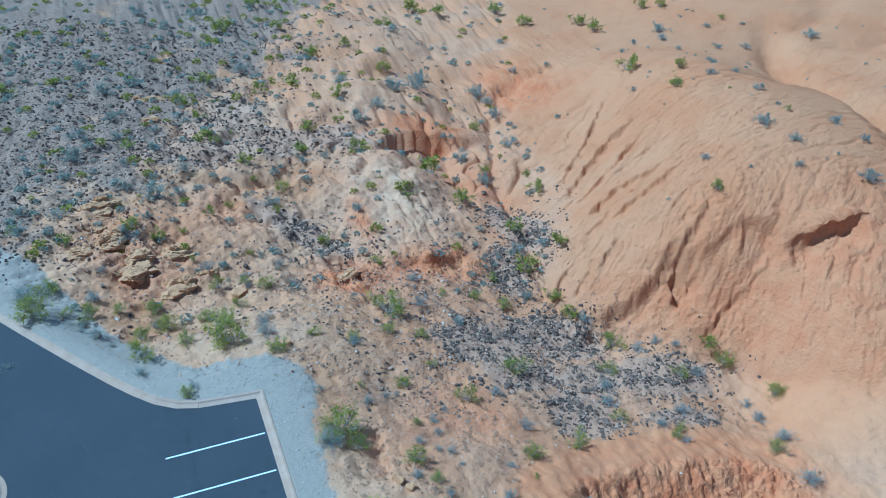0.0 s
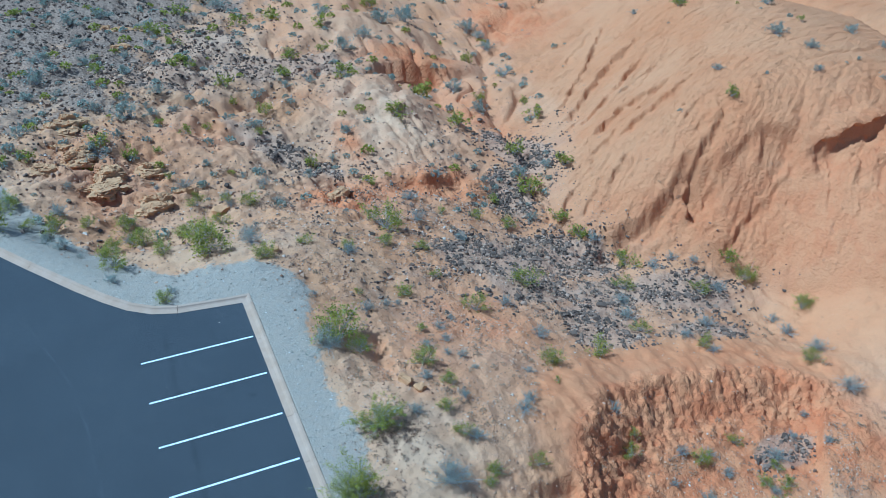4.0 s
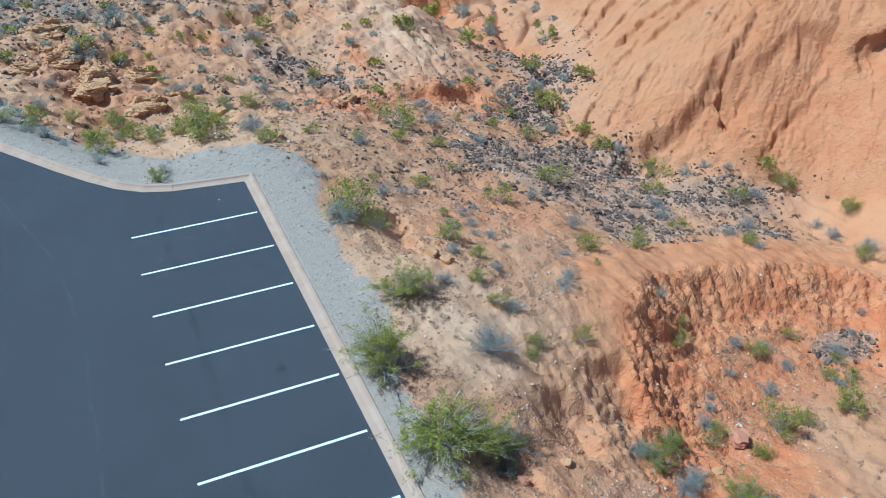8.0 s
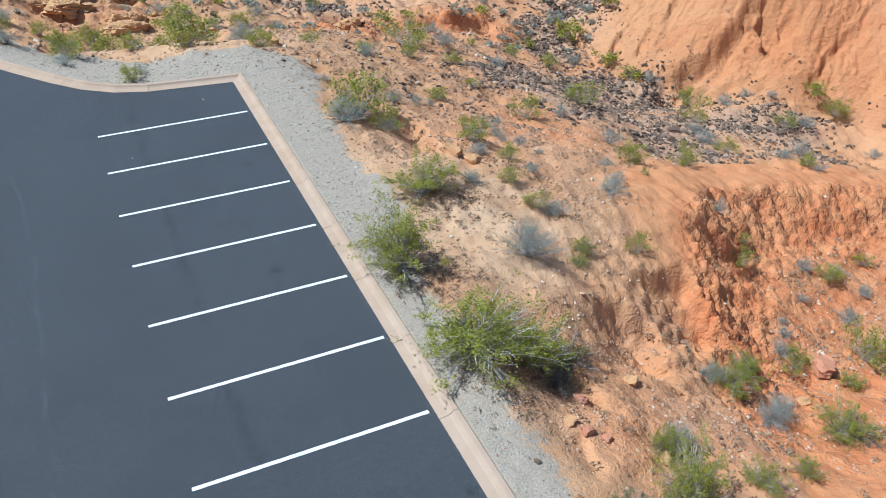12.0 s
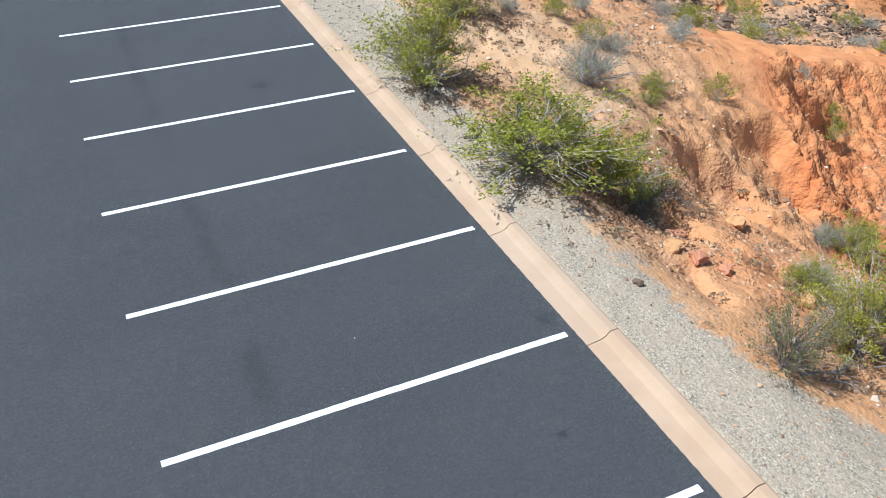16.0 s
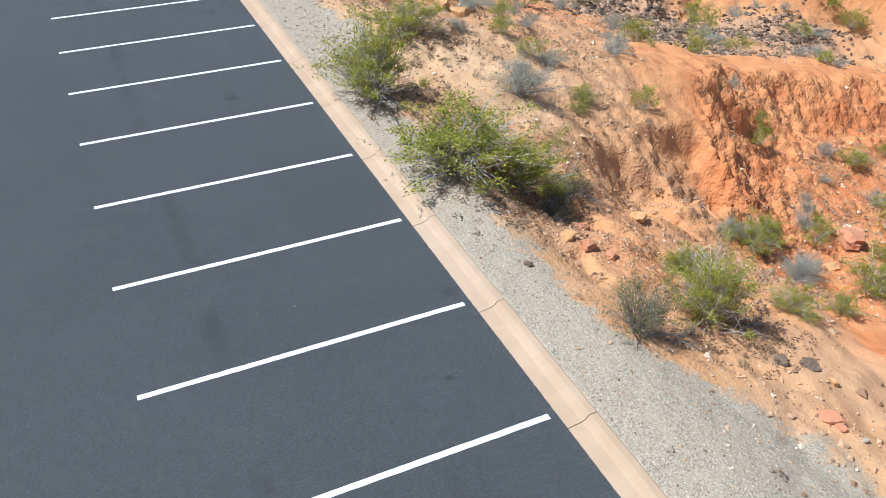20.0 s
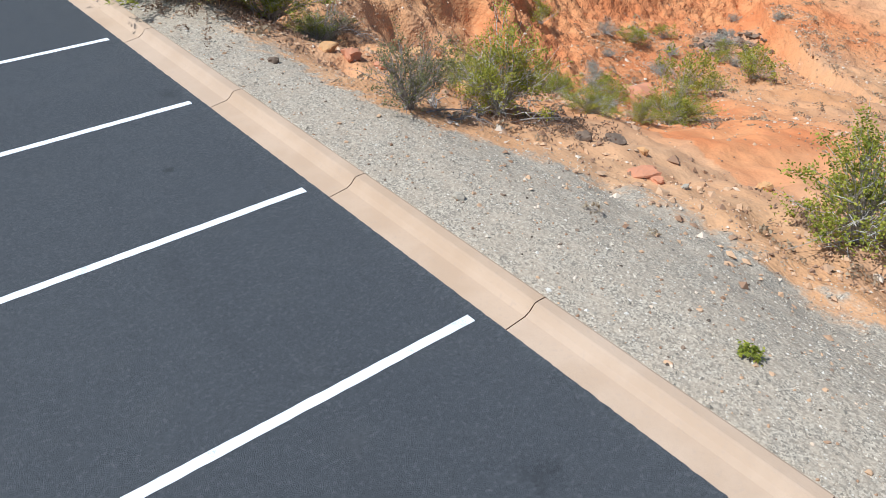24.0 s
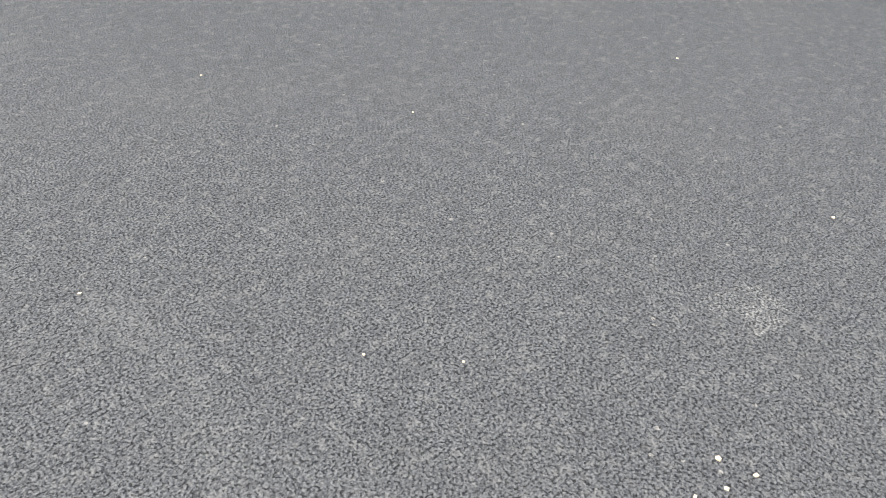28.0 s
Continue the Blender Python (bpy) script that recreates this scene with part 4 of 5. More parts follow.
CREOSOTE_SLOPE = [
    (12.4, 8.1, 1.1), (26.0, -4.0, 0.8), (-4.5, 15.8, 1.7), (32.6, -6.6, 1.4), (1.3, 15.5, 1.2), (11.2, 11.4, 2.8), (25.8, 3.9, 1.5), (3.6, 17.0, 1.4),
    (0.2, 18.2, 1.4), (-5.6, 9.2, 2.0), (-0.7, 9.1, 3.0), (31.2, 2.2, 1.3), (-1.1, 21.2, 0.7), (19.5, 14.1, 1.2), (21.6, 13.0, 1.3), (2.2, 18.5, 0.8),
    (28.6, 7.3, 2.1), (36.8, -1.8, 1.6), (16.7, 14.3, 0.9), (-11.6, 14.7, 2.4), (35.5, 2.4, 1.6), (34.9, 3.9, 1.4), (27.0, 11.2, 1.6), (26.5, 13.4, 1.7),
    (-9.6, 23.9, 1.3), (22.5, 17.1, 1.0), (13.1, 19.4, 1.1), (-3.2, 24.1, 1.3), (-4.9, 25.0, 1.5), (-10.9, 18.0, 1.7),
]
CREOSOTE_WASH = [
    (-1.2, 24.8, 0.8), (26.1, 17.6, 2.3), (9.7, 23.6, 1.4), (1.1, 26.7, 1.0), (29.3, 18.0, 1.6), (6.8, 27.4, 0.9), (2.9, 28.7, 0.8), (26.8, 22.0, 1.7),
    (23.8, 26.6, 1.9), (8.0, 30.4, 1.5), (5.7, 31.7, 0.9), (5.6, 33.7, 1.5), (39.8, 12.3, 1.3), (10.8, 35.5, 1.2), (18.2, 26.9, 2.0), (-3.9, 38.5, 1.3),
    (32.3, 28.1, 1.7), (3.5, 38.7, 1.1), (29.0, 32.8, 1.4), (32.9, 31.2, 1.2), (-3.8, 41.7, 0.8), (13.0, 41.3, 1.7), (2.9, 43.7, 1.4), (16.2, 34.7, 2.0),
    (16.5, 42.3, 1.3), (23.0, 33.9, 3.0), (52.7, 19.3, 0.8), (48.6, 30.4, 1.6), (2.0, 48.5, 1.9), (17.8, 47.2, 1.7),
]
CREOSOTE_FLAT = [
    (31.9, 42.1, 1.7), (-14.1, 52.7, 2.1), (52.1, 34.6, 1.7), (10.4, 52.0, 1.7), (5.4, 54.8, 2.0), (49.4, 39.8, 2.5), (14.6, 54.8, 2.2), (26.4, 56.3, 1.9),
    (18.7, 61.2, 2.4), (23.7, 64.0, 2.0), (7.5, 69.6, 1.8), (10.0, 71.9, 3.1), (16.8, 71.0, 1.8), (29.9, 68.3, 2.1), (57.7, 60.0, 2.2), (50.6, 66.6, 2.5),
    (15.3, 80.0, 2.2), (57.5, 63.7, 2.5), (40.3, 73.6, 2.2), (74.3, 54.6, 1.1), (37.5, 76.2, 2.8), (48.6, 72.3, 2.3), (67.9, 64.1, 2.0), (70.1, 62.8, 2.3),
]
GREY_SHRUB_NEAR = [
    (5.8, -18.4, 0.8), (11.5, -16.9, 1.2), (5.57, -11.2, 1.8), (5.6, -7.4, 0.8), (10.0, -15.4, 0.9), (7.8, -9.2, 1.1), (11.0, -8.0, 1.2), (15.2, -13.6, 0.7),
    (14.4, -14.3, 1.0), (3.2, -1.9, 1.9), (17.9, -11.9, 0.6), (10.7, -17.3, 1.1), (19.3, -13.2, 1.1), (19.5, -10.4, 0.9), (21.2, -10.7, 0.7), (15.7, -1.5, 1.2),
    (8.3, -6.9, 0.7), (7.0, -5.3, 0.8), (11.7, -7.4, 0.9), (15.7, -13.0, 0.5), (5.0, -1.7, 1.1), (10.0, -4.6, 0.5), (9.1, -3.2, 0.6), (9.8, -3.5, 0.7),
    (8.3, -2.4, 0.8), (16.5, -8.0, 0.9), (13.0, -5.0, 0.7), (9.8, -1.5, 0.8), (29.3, -9.6, 0.7), (21.4, -12.0, 0.8),
]
GREY_SHRUB_BANK = [
    (11.2, 0.9, 0.6), (23.2, -13.7, 0.8), (-5.8, 6.9, 0.9), (3.9, 2.8, 0.5), (6.5, 1.6, 1.0), (10.0, -0.2, 0.8), (25.2, -11.8, 1.2), (7.8, 2.4, 0.7),
    (15.3, 2.0, 1.0), (8.6, 2.5, 0.5), (-7.2, 10.9, 0.5), (-8.0, 12.0, 1.3), (2.0, 9.0, 1.5), (26.5, -4.5, 0.9), (2.4, 11.7, 1.4), (28.2, -12.3, 0.7),
    (23.7, 0.5, 1.3), (-9.0, 14.1, 0.7), (27.5, -10.7, 0.8), (-4.5, 14.2, 0.9), (-3.1, 4.9, 0.7), (24.7, 2.4, 1.2), (16.3, 10.2, 1.1), (25.8, -2.7, 0.9),
    (28.7, -1.4, 1.4), (-8.1, 16.9, 1.4), (32.7, -9.6, 1.6), (2.4, 18.0, 0.8), (7.3, 7.3, 1.1), (13.9, 12.3, 1.2),
]
GREY_SHRUB_SLOPE = [
    (-7.4, 20.2, 0.8), (-13.1, 10.1, 1.0), (34.4, -3.1, 1.3), (-2.0, 20.1, 0.6), (2.3, 19.4, 0.8), (-0.2, 20.4, 1.2), (34.1, -5.7, 1.4), (29.6, 5.6, 1.3),
    (34.8, -1.4, 1.1), (5.3, 19.9, 1.0), (32.8, 2.0, 1.3), (5.6, 17.6, 1.0), (-8.9, 12.9, 0.8), (32.6, 4.9, 0.9), (31.5, 6.0, 1.3), (1.8, 22.7, 0.9),
    (27.6, 10.2, 1.2), (14.9, 16.2, 1.3), (24.4, 14.2, 1.2), (4.1, 21.8, 0.7), (-5.2, 24.1, 1.9), (-12.1, 17.1, 2.0), (8.9, 21.1, 1.1), (22.5, 19.0, 0.9),
    (18.5, 19.2, 1.1), (-3.7, 26.3, 1.0), (-9.9, 27.2, 1.6), (26.0, 19.4, 1.6), (11.5, 23.9, 0.8), (28.2, 19.0, 1.2),
]
GREY_SHRUB_WASH = [
    (-2.7, 29.4, 2.1), (21.3, 21.6, 0.8), (6.5, 28.3, 1.4), (19.8, 23.3, 0.7), (-0.8, 30.2, 1.1), (4.6, 29.5, 0.9), (1.0, 30.4, 0.9), (-4.8, 31.3, 1.2),
    (-12.6, 25.2, 1.6), (-1.0, 31.6, 0.7), (-2.3, 32.8, 1.0), (-9.3, 33.1, 1.0), (0.1, 33.0, 1.5), (-7.1, 34.1, 0.9), (-12.5, 28.3, 1.3), (13.5, 26.2, 1.3),
    (10.8, 34.3, 1.2), (-8.5, 36.7, 2.1), (12.8, 34.0, 1.0), (-1.8, 37.2, 1.5), (43.5, 12.9, 0.5), (46.7, 11.1, 1.0), (42.1, 16.7, 1.0), (51.1, 7.7, 1.9),
    (-8.0, 40.6, 1.9), (-12.0, 34.7, 1.1), (-4.7, 41.1, 1.4), (50.9, 11.1, 0.5), (49.2, 14.4, 1.4), (-1.4, 42.0, 1.1),
]
GREY_SHRUB_FLAT = [
    (0.8, 43.6, 1.1), (-5.0, 44.3, 1.4), (49.0, 18.2, 1.8), (55.6, 12.7, 1.1), (28.2, 31.4, 1.9), (55.5, 16.2, 1.5), (27.7, 36.1, 2.0), (53.7, 24.4, 1.2),
    (18.5, 42.1, 2.0), (33.9, 37.1, 2.1), (21.4, 44.3, 1.9), (46.4, 34.2, 0.8), (53.0, 30.5, 1.3), (1.5, 50.7, 2.1), (-5.3, 52.2, 2.1), (56.1, 30.5, 0.9),
    (-2.4, 54.3, 2.0), (24.9, 48.8, 2.6), (19.5, 51.4, 1.8), (27.5, 48.5, 2.6), (35.4, 44.5, 1.8), (56.6, 35.3, 0.9), (-7.2, 59.2, 1.8), (36.1, 47.7, 1.6),
    (35.6, 49.8, 2.3), (9.7, 59.3, 2.3), (30.1, 54.6, 2.4), (41.8, 52.7, 1.2), (54.6, 48.5, 1.0), (61.4, 46.5, 0.9),
]
GREY_SHRUB_FAR = [
    (30.5, 65.3, 1.5), (58.4, 51.7, 1.0), (67.9, 46.9, 1.3), (62.8, 51.8, 1.6), (0.3, 77.4, 1.6), (72.1, 46.5, 1.3), (8.1, 77.5, 2.2), (64.6, 55.1, 2.2),
    (70.8, 53.2, 1.1), (81.3, 45.2, 2.2), (75.9, 52.1, 0.8),
]
CREOSOTES = CREOSOTE_NEAR + CREOSOTE_BANK + CREOSOTE_SLOPE + CREOSOTE_WASH + CREOSOTE_FLAT
GREY_SHRUBS = GREY_SHRUB_NEAR + GREY_SHRUB_BANK + GREY_SHRUB_SLOPE + GREY_SHRUB_WASH + GREY_SHRUB_FLAT + GREY_SHRUB_FAR


# ---- shrubs ----
def leaf_material(name, dark, light, dry):
    m = Mat(name, 0.65, 0.25)
    r, o = m.island(), m.random()
    c = m.mix(m.ramp(r, 0.0, 1.0), dark, light)
    c = m.mix(m.math("MULTIPLY", m.ramp(m.noise(1.7, 3), 0.45, 0.7), 0.5), c, dry)
    c = m.mix(m.math("MULTIPLY", o, 0.3), c, dry)
    m.done(c)
    thin = m.t.nodes.new("ShaderNodeBsdfTranslucent")
    m.put(c, thin.inputs[0])
    both = m.t.nodes.new("ShaderNodeMixShader")
    both.inputs[0].default_value = 0.45
    m.t.links.new(m.b.outputs[0], both.inputs[1])
    m.t.links.new(thin.outputs[0], both.inputs[2])
    m.t.links.new(both.outputs[0], m.t.nodes["Material Output"].inputs[0])
    return m.m


def wood_material(name, a, b):
    m = Mat(name, 0.85, 0.2)
    return m.done(m.mix(m.ramp(m.noise(9, 3), 0.3, 0.7), a, b))


GREEN_LEAF = leaf_material("creosote_leaf", (0.16, 0.20, 0.026), (0.46, 0.455, 0.064), (0.45, 0.38, 0.08))
GREY_LEAF = leaf_material("grey_leaf", (0.24, 0.270, 0.212), (0.52, 0.548, 0.440), (0.40, 0.37, 0.29))
PALE_WOOD, DARK_WOOD = wood_material("pale_stem", (0.60, 0.55, 0.49), (0.34, 0.29, 0.25)), wood_material("grey_stem", (0.50, 0.48, 0.45), (0.32, 0.29, 0.26))


def tubes(paths, radii, sides=4):
    """Tapered tubes along paths (n, k, 3); radii (n, k)."""
    n, k, _ = paths.shape
    tang = np.gradient(paths, axis=1)
    tang /= np.linalg.norm(tang, axis=2, keepdims=True) + 1e-9
    a = np.cross(tang, np.array([0.31, 0.83, 0.47]))
    a /= np.linalg.norm(a, axis=2, keepdims=True) + 1e-9
    b = np.cross(tang, a)
    ang = np.arange(sides) * 2 * np.pi / sides
    ring = paths[:, :, None] + radii[:, :, None, None] * (a[:, :, None] * np.cos(ang)[:, None] + b[:, :, None] * np.sin(ang)[:, None])
    idx = np.arange(n * k * sides).reshape(n, k, sides)
    nxt = np.roll(idx, -1, axis=2)
    faces = np.stack([idx[:, :-1], nxt[:, :-1], nxt[:, 1:], idx[:, 1:]], -1).reshape(-1, 4)
    return ring.reshape(-1, 3), faces


def leaves(rng, centres, size, spread):
    """Small leaf blades, as bent quads, round the given centres."""
    n = len(centres)
    c = centres + rng.normal(0, spread, (n, 3))
    d = rng.normal(0, 1, (n, 3)) + np.array([0, 0, 0.5])
    d /= np.linalg.norm(d, axis=1, keepdims=True)
    s = np.cross(d, rng.normal(0, 1, (n, 3)))
    s /= np.linalg.norm(s, axis=1, keepdims=True)
    w = size * rng.uniform(0.6, 1.35, (n, 1))
    quad = np.stack([c - d * w, c + s * w * 0.55, c + d * w, c - s * w * 0.55], 1)
    quad[:, :, 2] = np.maximum(quad[:, :, 2], 0.004)
    return quad.reshape(-1, 3), np.arange(n * 4).reshape(-1, 4)


def make_shrub(name, seed, stems, leaf_count, leaf_size, height, droop, leaf_mat, wood_mat, dense):
    """A shrub one metre wide: arching stems from one root crown, side branches and twigs, and uneven clumps of leaves at their ends."""
    rng = np.random.RandomState(seed)
    k = 6
    az = rng.uniform(0, 2 * np.pi, stems)
    lean = np.sqrt(rng.uniform(0.0, 1.0 if dense or stems < 40 else 0.9, stems))
    reach = rng.uniform(0.55, 1.1, stems)
    lump = 0.88 + 0.30 * np.sin(az * 2 + rng.uniform(0, 6)) * rng.uniform(0.4, 1) + 0.15 * np.sin(az * 5 + 1)
    t = np.linspace(0, 1, k)
    x = (0.54 * lean * (0.45 + 0.55 * reach) * lump)[:, None] * (t ** 0.9 if dense or stems < 40 else 0.7 * t + 0.3 * t ** 2)
    z = (height * reach * (1.05 - 0.55 * lean ** 2.5))[:, None] * (t - droop * t * t * lean[:, None])
    wob = rng.normal(0, 0.018, (stems, k, 3)) * t[None, :, None]
    main = np.stack([x * np.cos(az)[:, None], x * np.sin(az)[:, None], z + 0.01], -1) + wob
    main[:, 0, :2] += rng.normal(0, 0.03, (stems, 2))
    twigs = stems * 4
    src = rng.randint(0, stems, twigs)
    at = rng.randint(2, k - 1, twigs)
    out = main[src, at + 1] - main[src, at] + rng.normal(0, 0.052, (twigs, 3)) + np.array([0, 0, 0.025])
    side = main[src, at][:, None] + out[:, None] * np.linspace(0, 1.5, 4)[None, :, None] + rng.normal(0, 0.008, (twigs, 4, 3))
    side[:, :, 2] = np.maximum(side[:, :, 2], 0.01)
    thick = 0.0085 if dense else 0.0072
    v1, f1 = tubes(main, np.linspace(thick, 0.0022, k)[None].repeat(stems, 0) * rng.uniform(0.6, 1.2, (stems, 1)))
    v2, f2 = tubes(side, np.linspace(0.0030, 0.0011, 4)[None].repeat(twigs, 0), 3)
    root = new(name)
    # each clump runs along the last stretch of a twig; clumps differ in fullness and some twigs stay bare
    a = np.vstack([side[:, 1 if dense else 2], main[:, 4]])
    b = np.vstack([side[:, 3], main[:, 5] + 0.3 * (main[:, 5] - main[:, 4])])
    full = rng.gamma(1.3, 1.0, len(a)) * (rng.uniform(0, 1, len(a)) < 0.8) * (0.35 + b[:, 2] / (0.6 * height))
    pick = rng.choice(len(a), leaf_count, p=full / full.sum())
    u = rng.uniform(0, 1.15, (leaf_count, 1))
    lv, lf = leaves(rng, a[pick] * (1 - u) + b[pick] * u, leaf_size, 0.030 if dense else 0.022 if stems > 40 else 0.045)
    # one metre across and as tall as the kind grows
    fit = np.array([0.5 / np.percentile(np.hypot(lv[:, 0], lv[:, 1]), 93)] * 2 + [height / np.percentile(lv[:, 2], 97)])
    stem_mesh = raw_mesh("branchwork", np.vstack([v1, v2]) * fit, np.vstack([f1, f2 + len(v1)]), wood_mat)
    foliage = raw_mesh("foliage", lv * fit, lf, leaf_mat, False)
    for nm, me in (("branchwork", stem_mesh), ("foliage", foliage)):
        ob = new(nm, me)
        ob.parent = root
    return root


def plant_all(places, name, label_near, label_far, category, group, grades, seed):
    rng = random.Random(seed)
    made = {}
    for x, y, w in places:
        d = math.hypot(x + 5, y + 30)
        w *= 1.05
        grade = 0 if d < 24 else 1 if d < 52 else 2
        stems, count, size = grades[grade]
        which = rng.randrange(4)
        key = (grade, which)
        z = float(ground_height(np.array([x]), np.array([y]))[0])
        h = w * rng.uniform(0.85, 1.1) * TALL.get((x, y), 1.0)
        m = Matrix.Translation((x, y, z - 0.02)) @ Matrix.Rotation(rng.uniform(0, 6.28), 4, "Z") @ Matrix.Diagonal((w, w * rng.uniform(0.85, 1.1), h, 1))
        if key not in made:
            made[key] = make_shrub(name, seed * 97 + grade * 11 + which, stems, count, size, *MAKE[name])
            ob = made[key]
            ob.matrix_basis = m
        else:
            ob = copy_thing(made[key], pose(0, 0, 0))
            ob.matrix_basis = m
        tagged(ob, label_near if d < 45 else label_far, category, group)


# bushes that stand taller or lower than the rest of their kind
TALL = {(1.42, -11.35): 1.15, (1.85, -15.1): 0.82, (4.5, -20.3): 1.1, (5.57, -11.2): 1.1, (6.0, -25.5): 1.1}
MAKE = {"creosote_bush": (0.62, 0.22, GREEN_LEAF, PALE_WOOD, False), "grey_shrub": (0.52, 0.35, GREY_LEAF, DARK_WOOD, True)}
plant_all(CREOSOTES, "creosote_bush", "open green creosote bush with pale grey stems", "small green creosote bush on the stony slope", "bush", "creosote bushes",
          [(64, 8000, 0.0098), (30, 1300, 0.022), (20, 330, 0.050)], 3)
plant_all(GREY_SHRUBS, "grey_shrub", "rounded blue-grey desert shrub with fine twigs", "low blue-grey shrub on dry ground", "bush", "grey desert shrubs",
          [(80, 3600, 0.0095), (44, 1500, 0.0135), (26, 620, 0.030)], 5)

# half-dead bushes beside the green ones, and the dead branches below them
DRY_LEAF = leaf_material("withered_leaf", (0.11, 0.125, 0.040), (0.28, 0.285, 0.10), (0.30, 0.25, 0.15))
ASH_WOOD = wood_material("dead_stem", (0.42, 0.37, 0.33), (0.19, 0.155, 0.13))
for k, (x, y, w, tall, count) in enumerate([(2.34, -20.75, 1.25, 1.25, 4200), (4.75, -14.9, 1.7, 0.75, 1500), (3.9, -15.9, 1.2, 0.75, 1200)]):
    dry = make_shrub("dry_bush", 910 + k, 70, count, 0.011, 0.60, 0.2, DRY_LEAF, ASH_WOOD, False)
    dry.matrix_basis = Matrix.Translation((x, y, float(ground_height(np.array([x]), np.array([y]))[0]) - 0.02)) @ Matrix.Rotation(k * 1.9, 4, "Z") @ Matrix.Diagonal((w, w, w * tall, 1))
    tagged(dry, "half-dead bush with many bare grey twigs", "bush", "half-dead bushes")


def dead_branch(x, y, length, heading, seed):
    """A fallen forked branch that follows the ground: one limb and its twigs."""
    rng = np.random.RandomState(seed)
    root = tagged(new("dead_branch"), "bleached dead branch lying below the bushes", "branch", "fallen branches")
    z0 = float(ground_height(np.array([x]), np.array([y]))[0])
    root.matrix_basis = Matrix.Translation((x, y, z0))
    for j in range(9):
        n = length * (1.0 if j == 0 else rng.uniform(0.25, 0.6))
        a = heading + (0 if j == 0 else rng.normal(0, 0.7))
        start = 0 if j == 0 else rng.uniform(0.1, 0.7) * length
        u = np.linspace(0, 1, 7)
        px = start * math.cos(heading) + n * u * math.cos(a) + np.cumsum(rng.normal(0, 0.02, 7))
        py = start * math.sin(heading) + n * u * math.sin(a) + np.cumsum(rng.normal(0, 0.02, 7))
        lift = 0.015 + rng.uniform(0.0, 0.22) * np.sin(u * 2.6)
        path = np.stack([px, py, ground_height(px + x, py + y) - z0 + lift], -1)
        v, f = tubes(path[None], np.linspace(0.016 if j == 0 else 0.009, 0.003, 7)[None], 5)
        name = "limb" if j == 0 else "twig"
        new(name, raw_mesh(name, v, f, ASH_WOOD)).parent = root
    return root


for k, spot in enumerate([(2.5, -20.95, 1.0, -0.2), (3.1, -21.0, 0.9, 0.3), (4.3, -20.75, 1.1, -0.45), (2.9, -20.6, 0.8, 0.9), (5.0, -20.6, 1.0, 0.1), (4.4, -15.3, 1.1, -0.5), (3.6, -15.8, 0.9, -0.9)]):
    dead_branch(*spot, 950 + k)

# the lone weed in the gravel beside the kerb
weed = make_shrub("weed", 77, 22, 500, 0.055, 0.55, 0.3, GREEN_LEAF, PALE_WOOD, True)
weed.matrix_basis = Matrix.Translation((1.47, -26.5, float(ground_height(np.array([1.47]), np.array([-26.5]))[0]))) @ Matrix.Diagonal((0.23, 0.23, 0.22, 1))
tagged(weed, "small bright green weed growing in the gravel", "weed")


# ---- stones ----
def stone_material(name, a, b, c):
    m = Mat(name, 0.88, 0.25)
    r = m.island()
    col = m.mix(m.ramp(r, 0.0, 0.75), a, b)
    col = m.mix(m.ramp(r, 0.86, 0.94), col, c)
    fine = m.noise(22, 4, 0.65)
    col = m.mix(m.ramp(fine, 0.5, 0.75, 0.0, 0.4), col, (0.34, 0.24, 0.18))
    return m.done(col, fine, 0.01, 0.7)


DARK_STONE = stone_material("dark_stone", (0.070, 0.050, 0.036), (0.23, 0.157, 0.108), (0.44, 0.30, 0.20))
TAN_STONE = stone_material("tan_stone", (0.26, 0.15, 0.09), (0.54, 0.34, 0.20), (0.62, 0.50, 0.38))
GRAVEL_STONE = stone_material("gravel_stone", (0.23, 0.195, 0.150), (0.52, 0.44, 0.338), (0.60, 0.54, 0.46))

g = (1 + 5 ** 0.5) / 2
ICO_V = np.array([(-1, g, 0), (1, g, 0), (-1, -g, 0), (1, -g, 0), (0, -1, g), (0, 1, g), (0, -1, -g), (0, 1, -g), (g, 0, -1), (g, 0, 1), (-g, 0, -1), (-g, 0, 1)], float) / 1.902
ICO_F = np.array([(0, 11, 5), (0, 5, 1), (0, 1, 7), (0, 7, 10), (0, 10, 11), (1, 5, 9), (5, 11, 4), (11, 10, 2), (10, 7, 6), (7, 1, 8),
                  (3, 9, 4), (3, 4, 2), (3, 2, 6), (3, 6, 8), (3, 8, 9), (4, 9, 5), (2, 4, 11), (6, 2, 10), (8, 6, 7), (9, 8, 1)])
OCT_V = np.array([(1, 0, 0), (0, 1, 0), (-1, 0, 0), (0, -1, 0), (0, 0, 1), (0.3, 0.2, -0.6)], float)
OCT_F = np.array([(0, 1, 4), (1, 2, 4), (2, 3, 4), (3, 0, 4), (1, 0, 5), (2, 1, 5), (3, 2, 5), (0, 3, 5)])


